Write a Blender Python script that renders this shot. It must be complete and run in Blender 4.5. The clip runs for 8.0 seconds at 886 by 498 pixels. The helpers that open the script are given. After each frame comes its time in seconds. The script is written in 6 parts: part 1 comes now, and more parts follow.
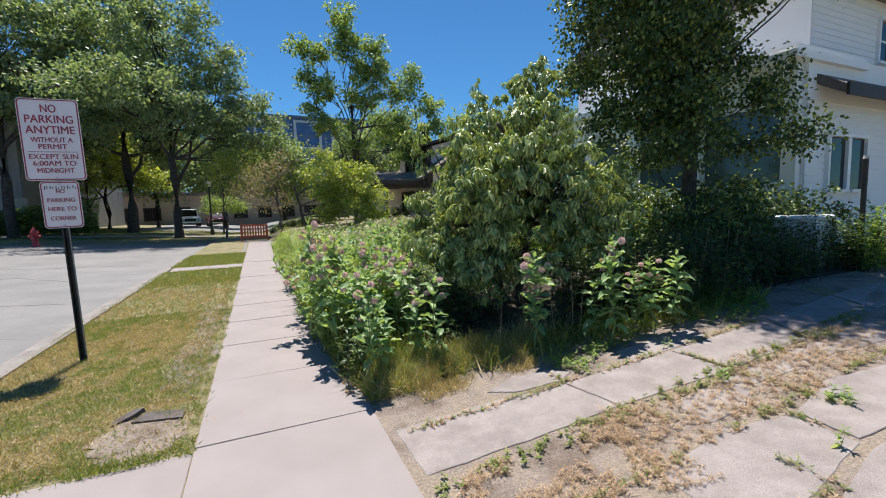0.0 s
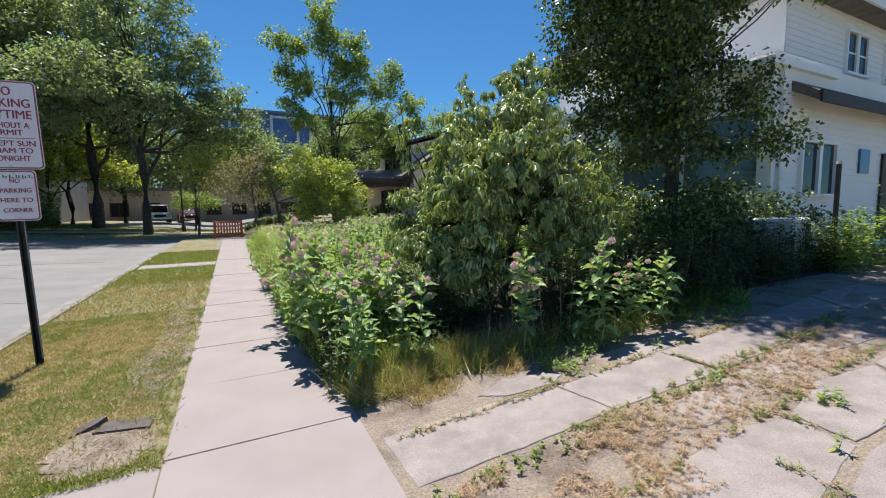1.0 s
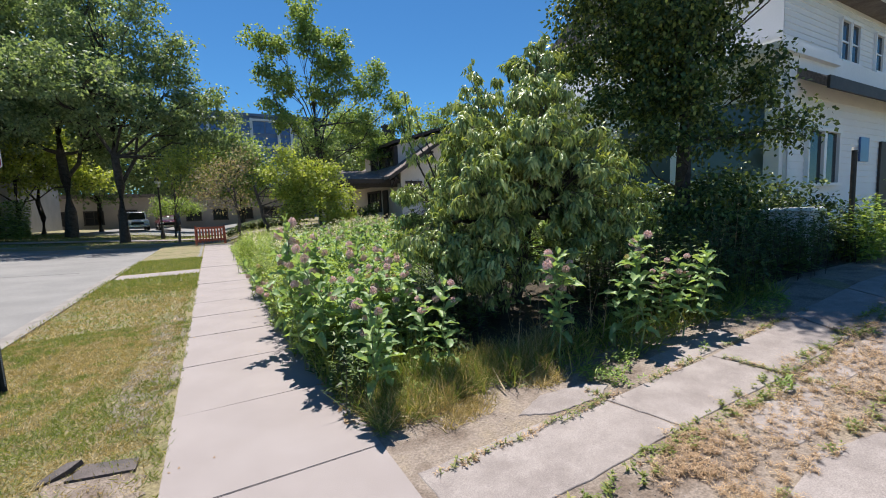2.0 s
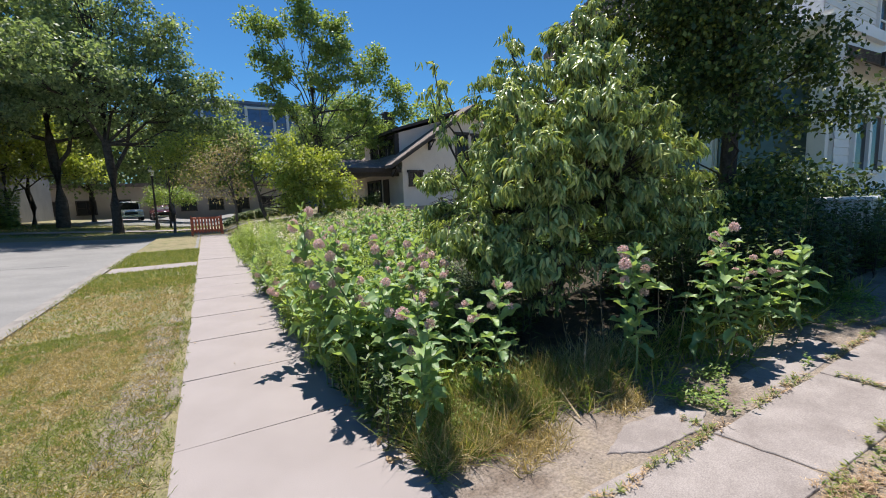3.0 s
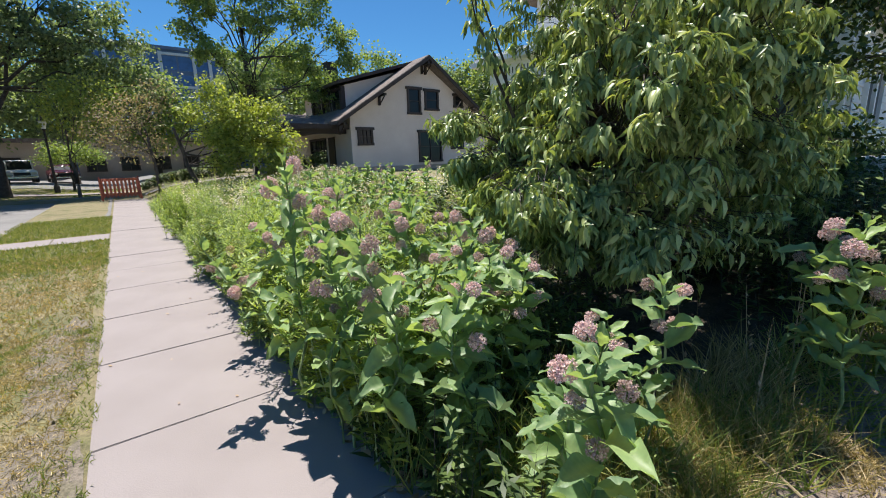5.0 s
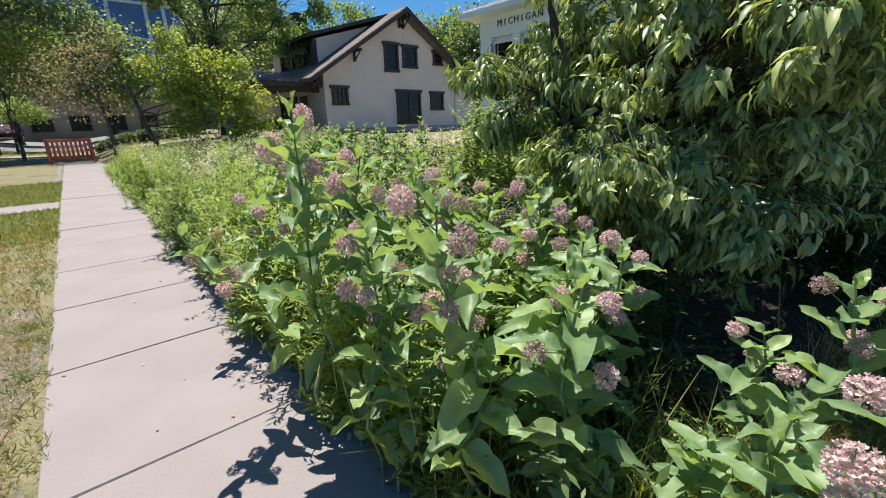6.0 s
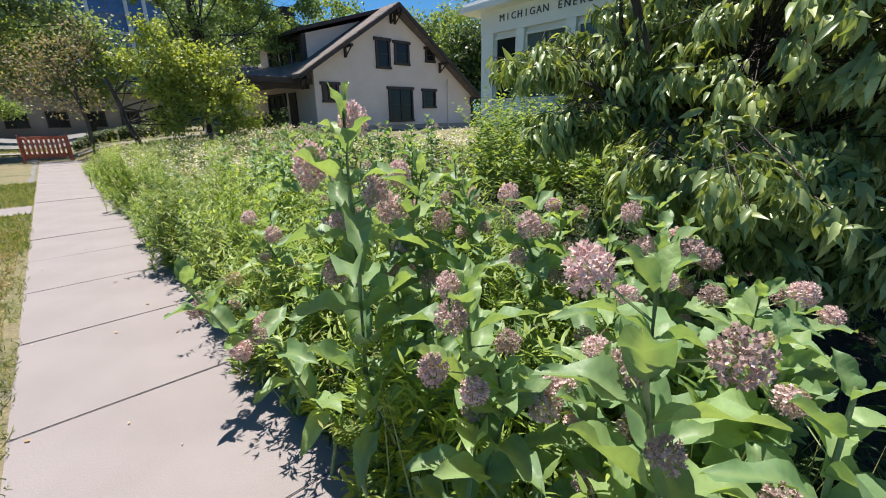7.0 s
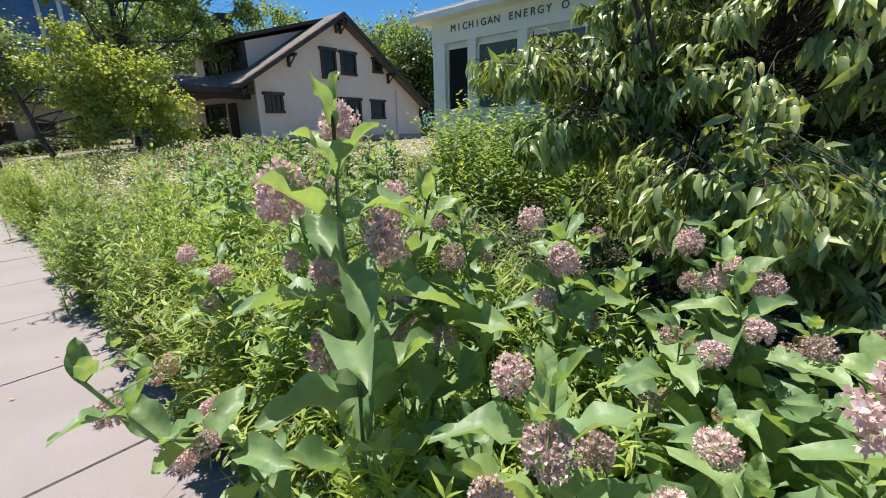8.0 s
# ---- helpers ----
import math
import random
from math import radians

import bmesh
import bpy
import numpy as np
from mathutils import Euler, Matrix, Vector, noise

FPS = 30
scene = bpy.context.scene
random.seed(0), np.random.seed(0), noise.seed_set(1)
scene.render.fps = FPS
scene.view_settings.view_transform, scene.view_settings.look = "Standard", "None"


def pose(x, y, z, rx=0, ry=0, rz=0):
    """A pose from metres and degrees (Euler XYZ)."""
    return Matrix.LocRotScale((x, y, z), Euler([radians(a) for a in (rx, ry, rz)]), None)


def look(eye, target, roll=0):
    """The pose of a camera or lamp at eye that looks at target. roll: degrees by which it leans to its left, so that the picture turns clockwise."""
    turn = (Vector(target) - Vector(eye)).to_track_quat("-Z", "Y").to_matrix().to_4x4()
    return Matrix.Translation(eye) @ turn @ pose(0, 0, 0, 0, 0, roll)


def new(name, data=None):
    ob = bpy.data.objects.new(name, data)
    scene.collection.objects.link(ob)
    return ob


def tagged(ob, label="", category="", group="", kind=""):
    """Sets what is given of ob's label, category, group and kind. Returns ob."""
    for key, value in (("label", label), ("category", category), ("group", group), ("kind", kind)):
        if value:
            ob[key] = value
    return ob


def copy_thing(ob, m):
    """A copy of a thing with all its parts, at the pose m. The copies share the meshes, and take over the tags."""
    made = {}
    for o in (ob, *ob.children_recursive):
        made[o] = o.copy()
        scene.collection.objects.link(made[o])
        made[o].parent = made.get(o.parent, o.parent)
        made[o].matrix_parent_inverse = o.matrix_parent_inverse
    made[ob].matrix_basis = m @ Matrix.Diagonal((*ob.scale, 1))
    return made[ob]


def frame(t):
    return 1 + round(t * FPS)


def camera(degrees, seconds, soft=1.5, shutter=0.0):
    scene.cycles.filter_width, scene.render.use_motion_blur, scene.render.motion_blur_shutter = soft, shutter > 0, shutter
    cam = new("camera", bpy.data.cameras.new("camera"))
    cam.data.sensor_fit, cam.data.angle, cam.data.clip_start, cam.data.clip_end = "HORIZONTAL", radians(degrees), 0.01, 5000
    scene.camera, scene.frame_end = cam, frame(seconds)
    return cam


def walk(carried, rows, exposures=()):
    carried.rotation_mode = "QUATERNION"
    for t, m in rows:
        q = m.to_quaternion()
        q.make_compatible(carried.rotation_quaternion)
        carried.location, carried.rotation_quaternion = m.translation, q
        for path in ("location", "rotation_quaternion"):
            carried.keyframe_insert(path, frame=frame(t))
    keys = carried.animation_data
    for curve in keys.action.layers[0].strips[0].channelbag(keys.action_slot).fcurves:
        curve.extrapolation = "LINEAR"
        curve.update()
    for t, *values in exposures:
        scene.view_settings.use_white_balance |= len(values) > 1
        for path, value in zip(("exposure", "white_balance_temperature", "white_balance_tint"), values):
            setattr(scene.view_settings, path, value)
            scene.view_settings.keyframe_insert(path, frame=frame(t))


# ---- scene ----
cam = camera(93.5, 8.0, soft=1.0)
PATH = [
    (0, (0.595, -0.417, 1.57), (1.402, 1.403, 1.378), -1.7),
    (0.5, (0.602, -0.371, 1.556), (1.437, 1.436, 1.362), -1.5),
    (1, (0.571, -0.251, 1.547), (1.471, 1.524, 1.351), -0.9),
    (1.5, (0.501, -0.031, 1.548), (1.442, 1.723, 1.356), -2.2),
    (1.7, (0.489, 0.08, 1.523), (1.445, 1.827, 1.332), -2.2),
    (2.8, (0.447, 0.86, 1.494), (1.417, 2.594, 1.268), -2.2),
    (3, (0.424, 0.998, 1.5), (1.397, 2.728, 1.258), -2.2),
    (3.5, (0.438, 1.382, 1.495), (1.431, 3.097, 1.223), -1.8),
    (4, (0.43, 1.762, 1.463), (1.495, 3.424, 1.14), -1.0),
    (4.5, (0.415, 2.117, 1.469), (1.574, 3.703, 1.095), -1.5),
    (4.7, (0.425, 2.271, 1.452), (1.591, 3.848, 1.059), -1.8),
    (5.8, (0.504, 3.077, 1.416), (1.739, 4.55, 0.862), -1.3),
    (6, (0.506, 3.188, 1.399), (1.748, 4.64, 0.808), -1.3),
    (6.5, (0.559, 3.506, 1.399), (1.815, 4.937, 0.787), -0.4),
    (7, (0.563, 3.775, 1.421), (1.846, 5.187, 0.82), -1.0),
    (7.5, (0.574, 4.003, 1.422), (1.967, 5.313, 0.838), -1.7),
    (8, (0.691, 4.154, 1.416), (2.143, 5.411, 0.857), -1.2),
]
walk(cam, [(t, look(eye, target, roll)) for t, eye, target, roll in PATH])

# ---- light ----
SUN_DIR = Vector((0.06, 0.36, 1.0)).normalized()
world = bpy.data.worlds.new("sky")
scene.world = world
world.use_nodes = True
_wn = world.node_tree
_sky = _wn.nodes.new("ShaderNodeTexSky")
_sky.sky_type = "NISHITA"
_sky.sun_disc = False
_sky.sun_elevation = math.asin(SUN_DIR.z)
_sky.sun_rotation = math.atan2(SUN_DIR.x, SUN_DIR.y)
_sky.air_density, _sky.dust_density, _sky.ozone_density = 1.0, 0.0, 3.0
_tint = _wn.nodes.new("ShaderNodeMix")
_tint.data_type, _tint.blend_type = "RGBA", "MULTIPLY"
_tint.inputs["Factor"].default_value = 1.0
_tint.inputs["B"].default_value = (0.53, 1.05, 1.4, 1)
_wn.links.new(_sky.outputs["Color"], _tint.inputs["A"])
_wn.links.new(_tint.outputs["Result"], _wn.nodes["Background"].inputs["Color"])
_wn.nodes["Background"].inputs["Strength"].default_value = 0.05
sun = new("sun", bpy.data.lights.new("sun", "SUN"))
sun.data.energy, sun.data.angle, sun.data.color = 5.0, radians(0.53), (1.0, 0.935, 0.865)
sun.matrix_world = look(SUN_DIR * 60, (0, 0, 0))
scene.view_settings.exposure = 0.78

# ---- materials ----
def nodes_of(name):
    m = bpy.data.materials.new(name)
    m.use_nodes = True
    nt = m.node_tree
    return m, nt, nt.nodes["Principled BSDF"]


def ramp_of(nt, fac, stops):
    r = nt.nodes.new("ShaderNodeValToRGB")
    e = r.color_ramp.elements
    while len(e) < len(stops):
        e.new(0.5)
    for el, (p, c) in zip(e, stops):
        el.position, el.color = p, (*c, 1)
    nt.links.new(fac, r.inputs["Fac"])
    return r.outputs["Color"]


def noise_of(nt, scale, detail=4.0, rough=0.6, coord="Object"):
    tc = nt.nodes.new("ShaderNodeTexCoord")
    n = nt.nodes.new("ShaderNodeTexNoise")
    n.inputs["Scale"].default_value, n.inputs["Detail"].default_value, n.inputs["Roughness"].default_value = scale, detail, rough
    nt.links.new(tc.outputs[coord], n.inputs["Vector"])
    return n.outputs["Fac"]


def mix_of(nt, fac, a, b, mode="MIX"):
    m = nt.nodes.new("ShaderNodeMix")
    m.data_type, m.blend_type = "RGBA", mode
    for sock, v in ((m.inputs["Factor"], fac), (m.inputs["A"], a), (m.inputs["B"], b)):
        if isinstance(v, bpy.types.NodeSocket):
            nt.links.new(v, sock)
        elif isinstance(v, (int, float)):
            sock.default_value = v
        else:
            sock.default_value = (*v, 1)
    return m.outputs["Result"]


def surface(name, a, b, scale=8.0, fine=90.0, rough=0.85, bump=0.3, third=None, metal=0.0, depth=0.01, spread=(0.35, 0.65), speck=0.25):
    """Two colours mixed by a broad noise, a fine grain over them, bump."""
    m, nt, p = nodes_of(name)
    f1, f2 = noise_of(nt, scale), noise_of(nt, fine, 3.0)
    stops = [(spread[0], a), (spread[1], b)] if third is None else [(spread[0], a), (sum(spread) / 2, b), (spread[1], third)]
    col = ramp_of(nt, f1, stops)
    grain = ramp_of(nt, f2, [(0.3, (1 - speck,) * 3), (0.7, (1 + speck * 0.4,) * 3)])
    nt.links.new(mix_of(nt, 1.0, col, grain, "MULTIPLY"), p.inputs["Base Color"])
    p.inputs["Roughness"].default_value, p.inputs["Metallic"].default_value = rough, metal
    if bump:
        bn = nt.nodes.new("ShaderNodeBump")
        bn.inputs["Strength"].default_value, bn.inputs["Distance"].default_value = bump, depth
        nt.links.new(f2, bn.inputs["Height"])
        nt.links.new(bn.outputs["Normal"], p.inputs["Normal"])
    return m


LEAF_TONE = (1.78, 1.68, 1.7)


def foliage(name, a, b, c=None, through_light=0.45, rough=0.45, by_object=False, vein=None, glow=(1.48, 1.36, 0.6)):
    """Leaf: colour differs from leaf to leaf, part of the light passes through."""
    m, nt, p = nodes_of(name)
    if by_object:
        src = nt.nodes.new("ShaderNodeObjectInfo").outputs["Random"]
    else:
        src = nt.nodes.new("ShaderNodeNewGeometry").outputs["Random Per Island"]
    a, b, c = [None if k is None else tuple(v * t for v, t in zip(k, LEAF_TONE)) for k in (a, b, c)]
    stops = [(0.1, a), (0.9, b)] if c is None else [(0.05, a), (0.6, b), (0.97, c)]
    col = ramp_of(nt, src, stops)
    mott = ramp_of(nt, noise_of(nt, 35.0), [(0.3, (0.82,) * 3), (0.7, (1.1,) * 3)])
    col = mix_of(nt, 1.0, col, mott, "MULTIPLY")
    if vein:
        at = nt.nodes.new("ShaderNodeAttribute")
        at.attribute_name = "rib"
        tc = nt.nodes.new("ShaderNodeTexCoord")
        xyz = nt.nodes.new("ShaderNodeSeparateXYZ")
        nt.links.new(tc.outputs["Object"], xyz.inputs[0])

        def calc(op, a, b=0.0):
            k = nt.nodes.new("ShaderNodeMath")
            k.operation = op
            for sock, v in zip(k.inputs, (a, b)):
                if isinstance(v, bpy.types.NodeSocket):
                    nt.links.new(v, sock)
                else:
                    sock.default_value = v
            return k.outputs[0]
        slant = calc("SUBTRACT", xyz.outputs["Y"], calc("MULTIPLY", calc("ABSOLUTE", xyz.outputs["X"]), 0.55))
        side = calc("POWER", calc("ABSOLUTE", calc("SINE", calc("MULTIPLY", slant, 150.0))), 6.0)
        col = mix_of(nt, calc("MULTIPLY", side, 0.2), col, vein)
        col = mix_of(nt, at.outputs["Fac"], col, vein)
        bp = nt.nodes.new("ShaderNodeBump")
        bp.inputs["Strength"].default_value, bp.inputs["Distance"].default_value = 0.3, 0.003
        nt.links.new(calc("ADD", calc("MULTIPLY", side, -0.25), noise_of(nt, 45.0, 2.0)), bp.inputs["Height"])
        nt.links.new(bp.outputs["Normal"], p.inputs["Normal"])
    nt.links.new(col, p.inputs["Base Color"])
    p.inputs["Roughness"].default_value = rough
    p.inputs["Specular IOR Level"].default_value = 0.4
    tr = nt.nodes.new("ShaderNodeBsdfTranslucent")
    yel = mix_of(nt, 1.0, col, glow, "MULTIPLY")
    nt.links.new(yel, tr.inputs["Color"])
    mx = nt.nodes.new("ShaderNodeMixShader")
    mx.inputs["Fac"].default_value = through_light
    nt.links.new(p.outputs["BSDF"], mx.inputs[1])
    nt.links.new(tr.outputs["BSDF"], mx.inputs[2])
    nt.links.new(mx.outputs["Shader"], nt.nodes["Material Output"].inputs["Surface"])
    return m


def glass(name, tint, rough=0.06, gloss=0.5):
    m, nt, p = nodes_of(name)
    f = noise_of(nt, 0.9, 2.0)
    nt.links.new(ramp_of(nt, f, [(0.3, tint), (0.7, tuple(min(1, c * 1.6) for c in tint))]), p.inputs["Base Color"])
    p.inputs["Roughness"].default_value = rough
    p.inputs["Specular IOR Level"].default_value = gloss
    return m


M_CONC = surface("pale_concrete", (0.255, 0.225, 0.218), (0.288, 0.256, 0.25), 1.6, 170.0, 0.9, 0.3, speck=0.26, depth=0.004)
M_CONC_OLD = surface("old_concrete", (0.222, 0.193, 0.182), (0.302, 0.268, 0.254), 5.0, 150.0, 0.92, 0.4, speck=0.34, depth=0.004)
M_ASPHALT = surface("worn_asphalt", (0.174, 0.171, 0.169), (0.221, 0.216, 0.212), 0.7, 140.0, 0.9, 0.4, speck=0.3, depth=0.006)
M_SEAL = surface("crack_seal", (0.12, 0.118, 0.115), (0.17, 0.165, 0.16), 5.0, 90.0, 0.8, 0.2)
M_KERB = surface("kerb_concrete", (0.185, 0.168, 0.156), (0.275, 0.254, 0.234), 1.8, 120.0, 0.9, 0.3, speck=0.25)
M_SOIL = surface("dry_soil", (0.152, 0.116, 0.091), (0.259, 0.214, 0.179), 2.5, 60.0, 0.95, 0.8, third=(0.27, 0.22, 0.165), depth=0.02, speck=0.4)
# Dark litter earth, taken near black to hold the shade under plants.
M_MOULD_SHADE = surface("shaded_leaf_mould", (0.03, 0.023, 0.016), (0.065, 0.05, 0.034), 7.0, 55.0, 0.95, 0.9, third=(0.09, 0.068, 0.044), depth=0.03, speck=0.5)
M_TRODDEN = surface("trodden_soil", (0.15, 0.126, 0.096), (0.225, 0.192, 0.152), 5.0, 50.0, 0.95, 0.9, third=(0.165, 0.148, 0.1), depth=0.02, speck=0.45)
M_TURF = surface("lawn_soil", (0.135, 0.135, 0.06), (0.235, 0.198, 0.112), 1.1, 45.0, 0.95, 0.7, third=(0.165, 0.165, 0.072), depth=0.02, speck=0.4)
M_BARK = surface("dark_bark", (0.045, 0.036, 0.03), (0.10, 0.083, 0.07), 6.0, 40.0, 0.95, 0.9, depth=0.03, speck=0.4)
M_BARK2 = surface("grey_brown_bark", (0.09, 0.07, 0.058), (0.17, 0.14, 0.12), 6.0, 50.0, 0.95, 0.8, depth=0.02, speck=0.4)
M_STEM = surface("green_stem", (0.21, 0.28, 0.1), (0.31, 0.37, 0.16), 9.0, 60.0, 0.6, 0.1)
M_DRYSTEM = surface("dry_stem", (0.28, 0.21, 0.12), (0.42, 0.33, 0.20), 9.0, 60.0, 0.9, 0.2)
M_MILK = foliage("milkweed_leaf", (0.087, 0.157, 0.073), (0.135, 0.223, 0.1), (0.192, 0.286, 0.111), 0.4, 0.46, True, (0.25, 0.345, 0.15))
M_PEACH = foliage("peach_leaf", (0.085, 0.13, 0.05), (0.165, 0.228, 0.088), (0.31, 0.36, 0.15), 0.26, 0.36, glow=(1.4, 1.32, 0.5))
# Low tones put crown shade into the leaves; the palest paints glints.
M_MAPLE = foliage("shaded_maple_leaf", (0.02, 0.038, 0.012), (0.044, 0.075, 0.022), (0.17, 0.215, 0.058), 0.22, 0.42)
M_LOCUST = foliage("street_tree_leaf", (0.07, 0.106, 0.06), (0.124, 0.168, 0.093), (0.19, 0.238, 0.13), 0.45, 0.5, glow=(1.28, 1.33, 0.62))
M_WALNUT = foliage("light_green_leaf", (0.07, 0.122, 0.042), (0.12, 0.182, 0.064), (0.19, 0.258, 0.092), 0.46, 0.5)
M_SHRUB = foliage("yellow_green_leaf", (0.135, 0.18, 0.048), (0.195, 0.24, 0.066), (0.27, 0.295, 0.088), 0.48, 0.5, glow=(1.3, 1.32, 0.5))
# Deep green of hedges and bushes, lowered further so shade sits in it.
M_DARKSHRUB_SHADE = foliage("deep_green_shaded_leaf", (0.022, 0.044, 0.015), (0.044, 0.075, 0.023), (0.085, 0.13, 0.035), 0.3, 0.5)
M_RUST = foliage("thinning_brownish_leaf", (0.15, 0.118, 0.075), (0.19, 0.172, 0.107), (0.23, 0.235, 0.108), 0.42, 0.6, glow=(1.1, 1.05, 0.7))
M_WEED = foliage("weed_leaf", (0.072, 0.132, 0.04), (0.138, 0.21, 0.054), (0.225, 0.29, 0.075), 0.46, 0.5)
M_GOLDEN = foliage("goldenrod_leaf", (0.115, 0.185, 0.03), (0.185, 0.265, 0.05), (0.26, 0.33, 0.075), 0.48, 0.5)
M_GRASS = foliage("green_grass", (0.06, 0.098, 0.022), (0.11, 0.155, 0.038), (0.205, 0.205, 0.075), 0.4, 0.55)
M_DRYGRASS = foliage("straw_grass", (0.125, 0.116, 0.046), (0.225, 0.19, 0.09), (0.4, 0.345, 0.215), 0.3, 0.7)
M_BROWNWEED = foliage("withered_weed", (0.17, 0.122, 0.075), (0.25, 0.192, 0.125), (0.33, 0.272, 0.19), 0.3, 0.8)
M_FLORET = foliage("mauve_floret", (0.345, 0.245, 0.235), (0.44, 0.365, 0.345), (0.52, 0.485, 0.45), 0.34, 0.6, glow=(1.08, 0.98, 0.94))
M_FADED = foliage("faded_floret", (0.215, 0.155, 0.132), (0.31, 0.252, 0.222), (0.4, 0.355, 0.315), 0.34, 0.7, glow=(1.05, 0.95, 0.9))
M_BUD = foliage("green_bud", (0.19, 0.18, 0.085), (0.28, 0.24, 0.145), (0.36, 0.29, 0.22), 0.3, 0.6)
M_WHITEFL = foliage("white_petal", (0.38, 0.38, 0.33), (0.5, 0.5, 0.47), None, 0.3, 0.6)
M_STUCCO = surface("tan_stucco", (0.66, 0.58, 0.535), (0.74, 0.66, 0.615), 0.5, 60.0, 0.92, 0.3, speck=0.12)
M_BROWNTRIM = surface("dark_brown_trim", (0.026, 0.018, 0.016), (0.046, 0.033, 0.029), 3.0, 60.0, 0.6, 0.15)
M_ROOF = surface("grey_brown_shingle", (0.14, 0.115, 0.105), (0.23, 0.195, 0.18), 3.0, 30.0, 0.95, 0.6, depth=0.02, speck=0.4)
M_WHITE = surface("white_siding_paint", (0.76, 0.765, 0.775), (0.82, 0.82, 0.825), 0.7, 40.0, 0.6, 0.1, speck=0.06)
M_WHITETRIM = surface("white_trim_paint", (0.78, 0.78, 0.79), (0.84, 0.84, 0.84), 1.0, 40.0, 0.5, 0.05, speck=0.04)
M_BLACKLET = surface("dark_lettering", (0.05, 0.05, 0.055), (0.07, 0.07, 0.075), 5.0, 40.0, 0.5, 0.0)
M_PANE = glass("window_glass", (0.014, 0.015, 0.017), 0.12, 0.28)
M_PANEGREEN = glass("greenish_window_glass", (0.06, 0.085, 0.085))
M_BLUEPANE = glass("blue_curtain_glass", (0.045, 0.10, 0.24), 0.3)
M_FACADE = surface("blue_grey_cladding", (0.09, 0.14, 0.25), (0.13, 0.18, 0.3), 0.2, 8.0, 0.6, 0.0, speck=0.1)
M_FRAMEWHITE = surface("pale_frame_panel", (0.5, 0.53, 0.57), (0.6, 0.62, 0.66), 0.3, 8.0, 0.6, 0.0, speck=0.05)
M_GREYPANEL = surface("grey_ribbed_panel", (0.20, 0.20, 0.20), (0.27, 0.265, 0.26), 0.4, 20.0, 0.8, 0.1, speck=0.15)
M_TANWALL = surface("tan_wall", (0.32, 0.276, 0.24), (0.41, 0.36, 0.316), 0.3, 20.0, 0.9, 0.2, speck=0.15)
M_SIGN = surface("white_sign_sheet", (0.72, 0.635, 0.64), (0.79, 0.71, 0.715), 3.0, 60.0, 0.45, 0.0, speck=0.05)
M_SIGNRED = surface("faded_red_print", (0.29, 0.033, 0.055), (0.38, 0.055, 0.078), 6.0, 60.0, 0.45, 0.0)
M_MARKER = surface("black_marker", (0.06, 0.06, 0.07), (0.09, 0.09, 0.1), 9.0, 60.0, 0.6, 0.0)
M_POST = surface("rusty_dark_steel", (0.035, 0.033, 0.032), (0.075, 0.06, 0.05), 9.0, 80.0, 0.55, 0.2, metal=0.5)
# Galvanised bits; pale enough to stand for daylight in the post's holes.
M_HOLE = surface("galvanised_and_hole_light", (0.42, 0.41, 0.39), (0.55, 0.53, 0.5), 9.0, 80.0, 0.6, 0.1)
M_PLATE = surface("dark_iron_plate", (0.06, 0.052, 0.05), (0.12, 0.10, 0.095), 6.0, 70.0, 0.7, 0.4, metal=0.3)
M_HYDRANT = surface("red_hydrant_paint", (0.33, 0.03, 0.035), (0.45, 0.06, 0.06), 4.0, 50.0, 0.5, 0.1)
M_BARRIER = surface("orange_red_wood_paint", (0.58, 0.12, 0.055), (0.7, 0.17, 0.08), 4.0, 50.0, 0.6, 0.2)
M_CARWHITE = surface("white_car_paint", (0.70, 0.70, 0.71), (0.76, 0.76, 0.77), 1.0, 20.0, 0.2, 0.0, speck=0.03)
M_CARRED = surface("dark_red_car_paint", (0.07, 0.018, 0.02), (0.10, 0.025, 0.028), 1.0, 20.0, 0.2, 0.0, speck=0.03)
M_TYRE = surface("tyre_rubber", (0.025, 0.025, 0.025), (0.04, 0.04, 0.04), 9.0, 60.0, 0.8, 0.1)
M_CHROME = surface("bright_metal", (0.5, 0.5, 0.5), (0.62, 0.62, 0.62), 9.0, 60.0, 0.25, 0.0, metal=1.0)
M_LAMPGLASS = glass("lamp_glass", (0.5, 0.48, 0.42), 0.2)

# ---- shape helpers ----
rnd = random.Random(7)
rng = np.random.default_rng(11)


def ground_z(x, y):
    """Height of the land: level at the pavement, rising towards the houses and beyond the street."""
    s = min(max((y - 14) / 12, 0), 1)
    s = s * s * (3 - 2 * s)
    r = min(max(x - 1.45, 0), 1)
    f = min(max((y - 30) / 12, 0), 1)
    l = min(max((-1 - x) / 3, 0), 1)
    return 0.085 * min(max(x - 1.42, 0), 5.5) + 0.30 * s * r + 0.045 * min(max(-2.3 - x, 0), 14) + 0.25 * f * f * (3 - 2 * f) * l


def part(name, bm, material, parent=None, label="", smooth=False):
    me = bpy.data.meshes.new(name)
    bm.to_mesh(me)
    bm.free()
    me.materials.append(material)
    if smooth:
        me.polygons.foreach_set("use_smooth", [True] * len(me.polygons))
    ob = new(name, me)
    if parent is not None:
        ob.parent = parent
    if label:
        ob["label"] = label
    return ob


def share(name, me, parent, m):
    ob = new(name, me)
    ob.parent = parent
    ob.matrix_local = m
    return ob


def thing(name, label, category, at=(0, 0, 0), turn=0.0, group="", kind=""):
    ob = new(name)
    ob.matrix_world = pose(*at, 0, 0, turn)
    return tagged(ob, label, category, group, kind)


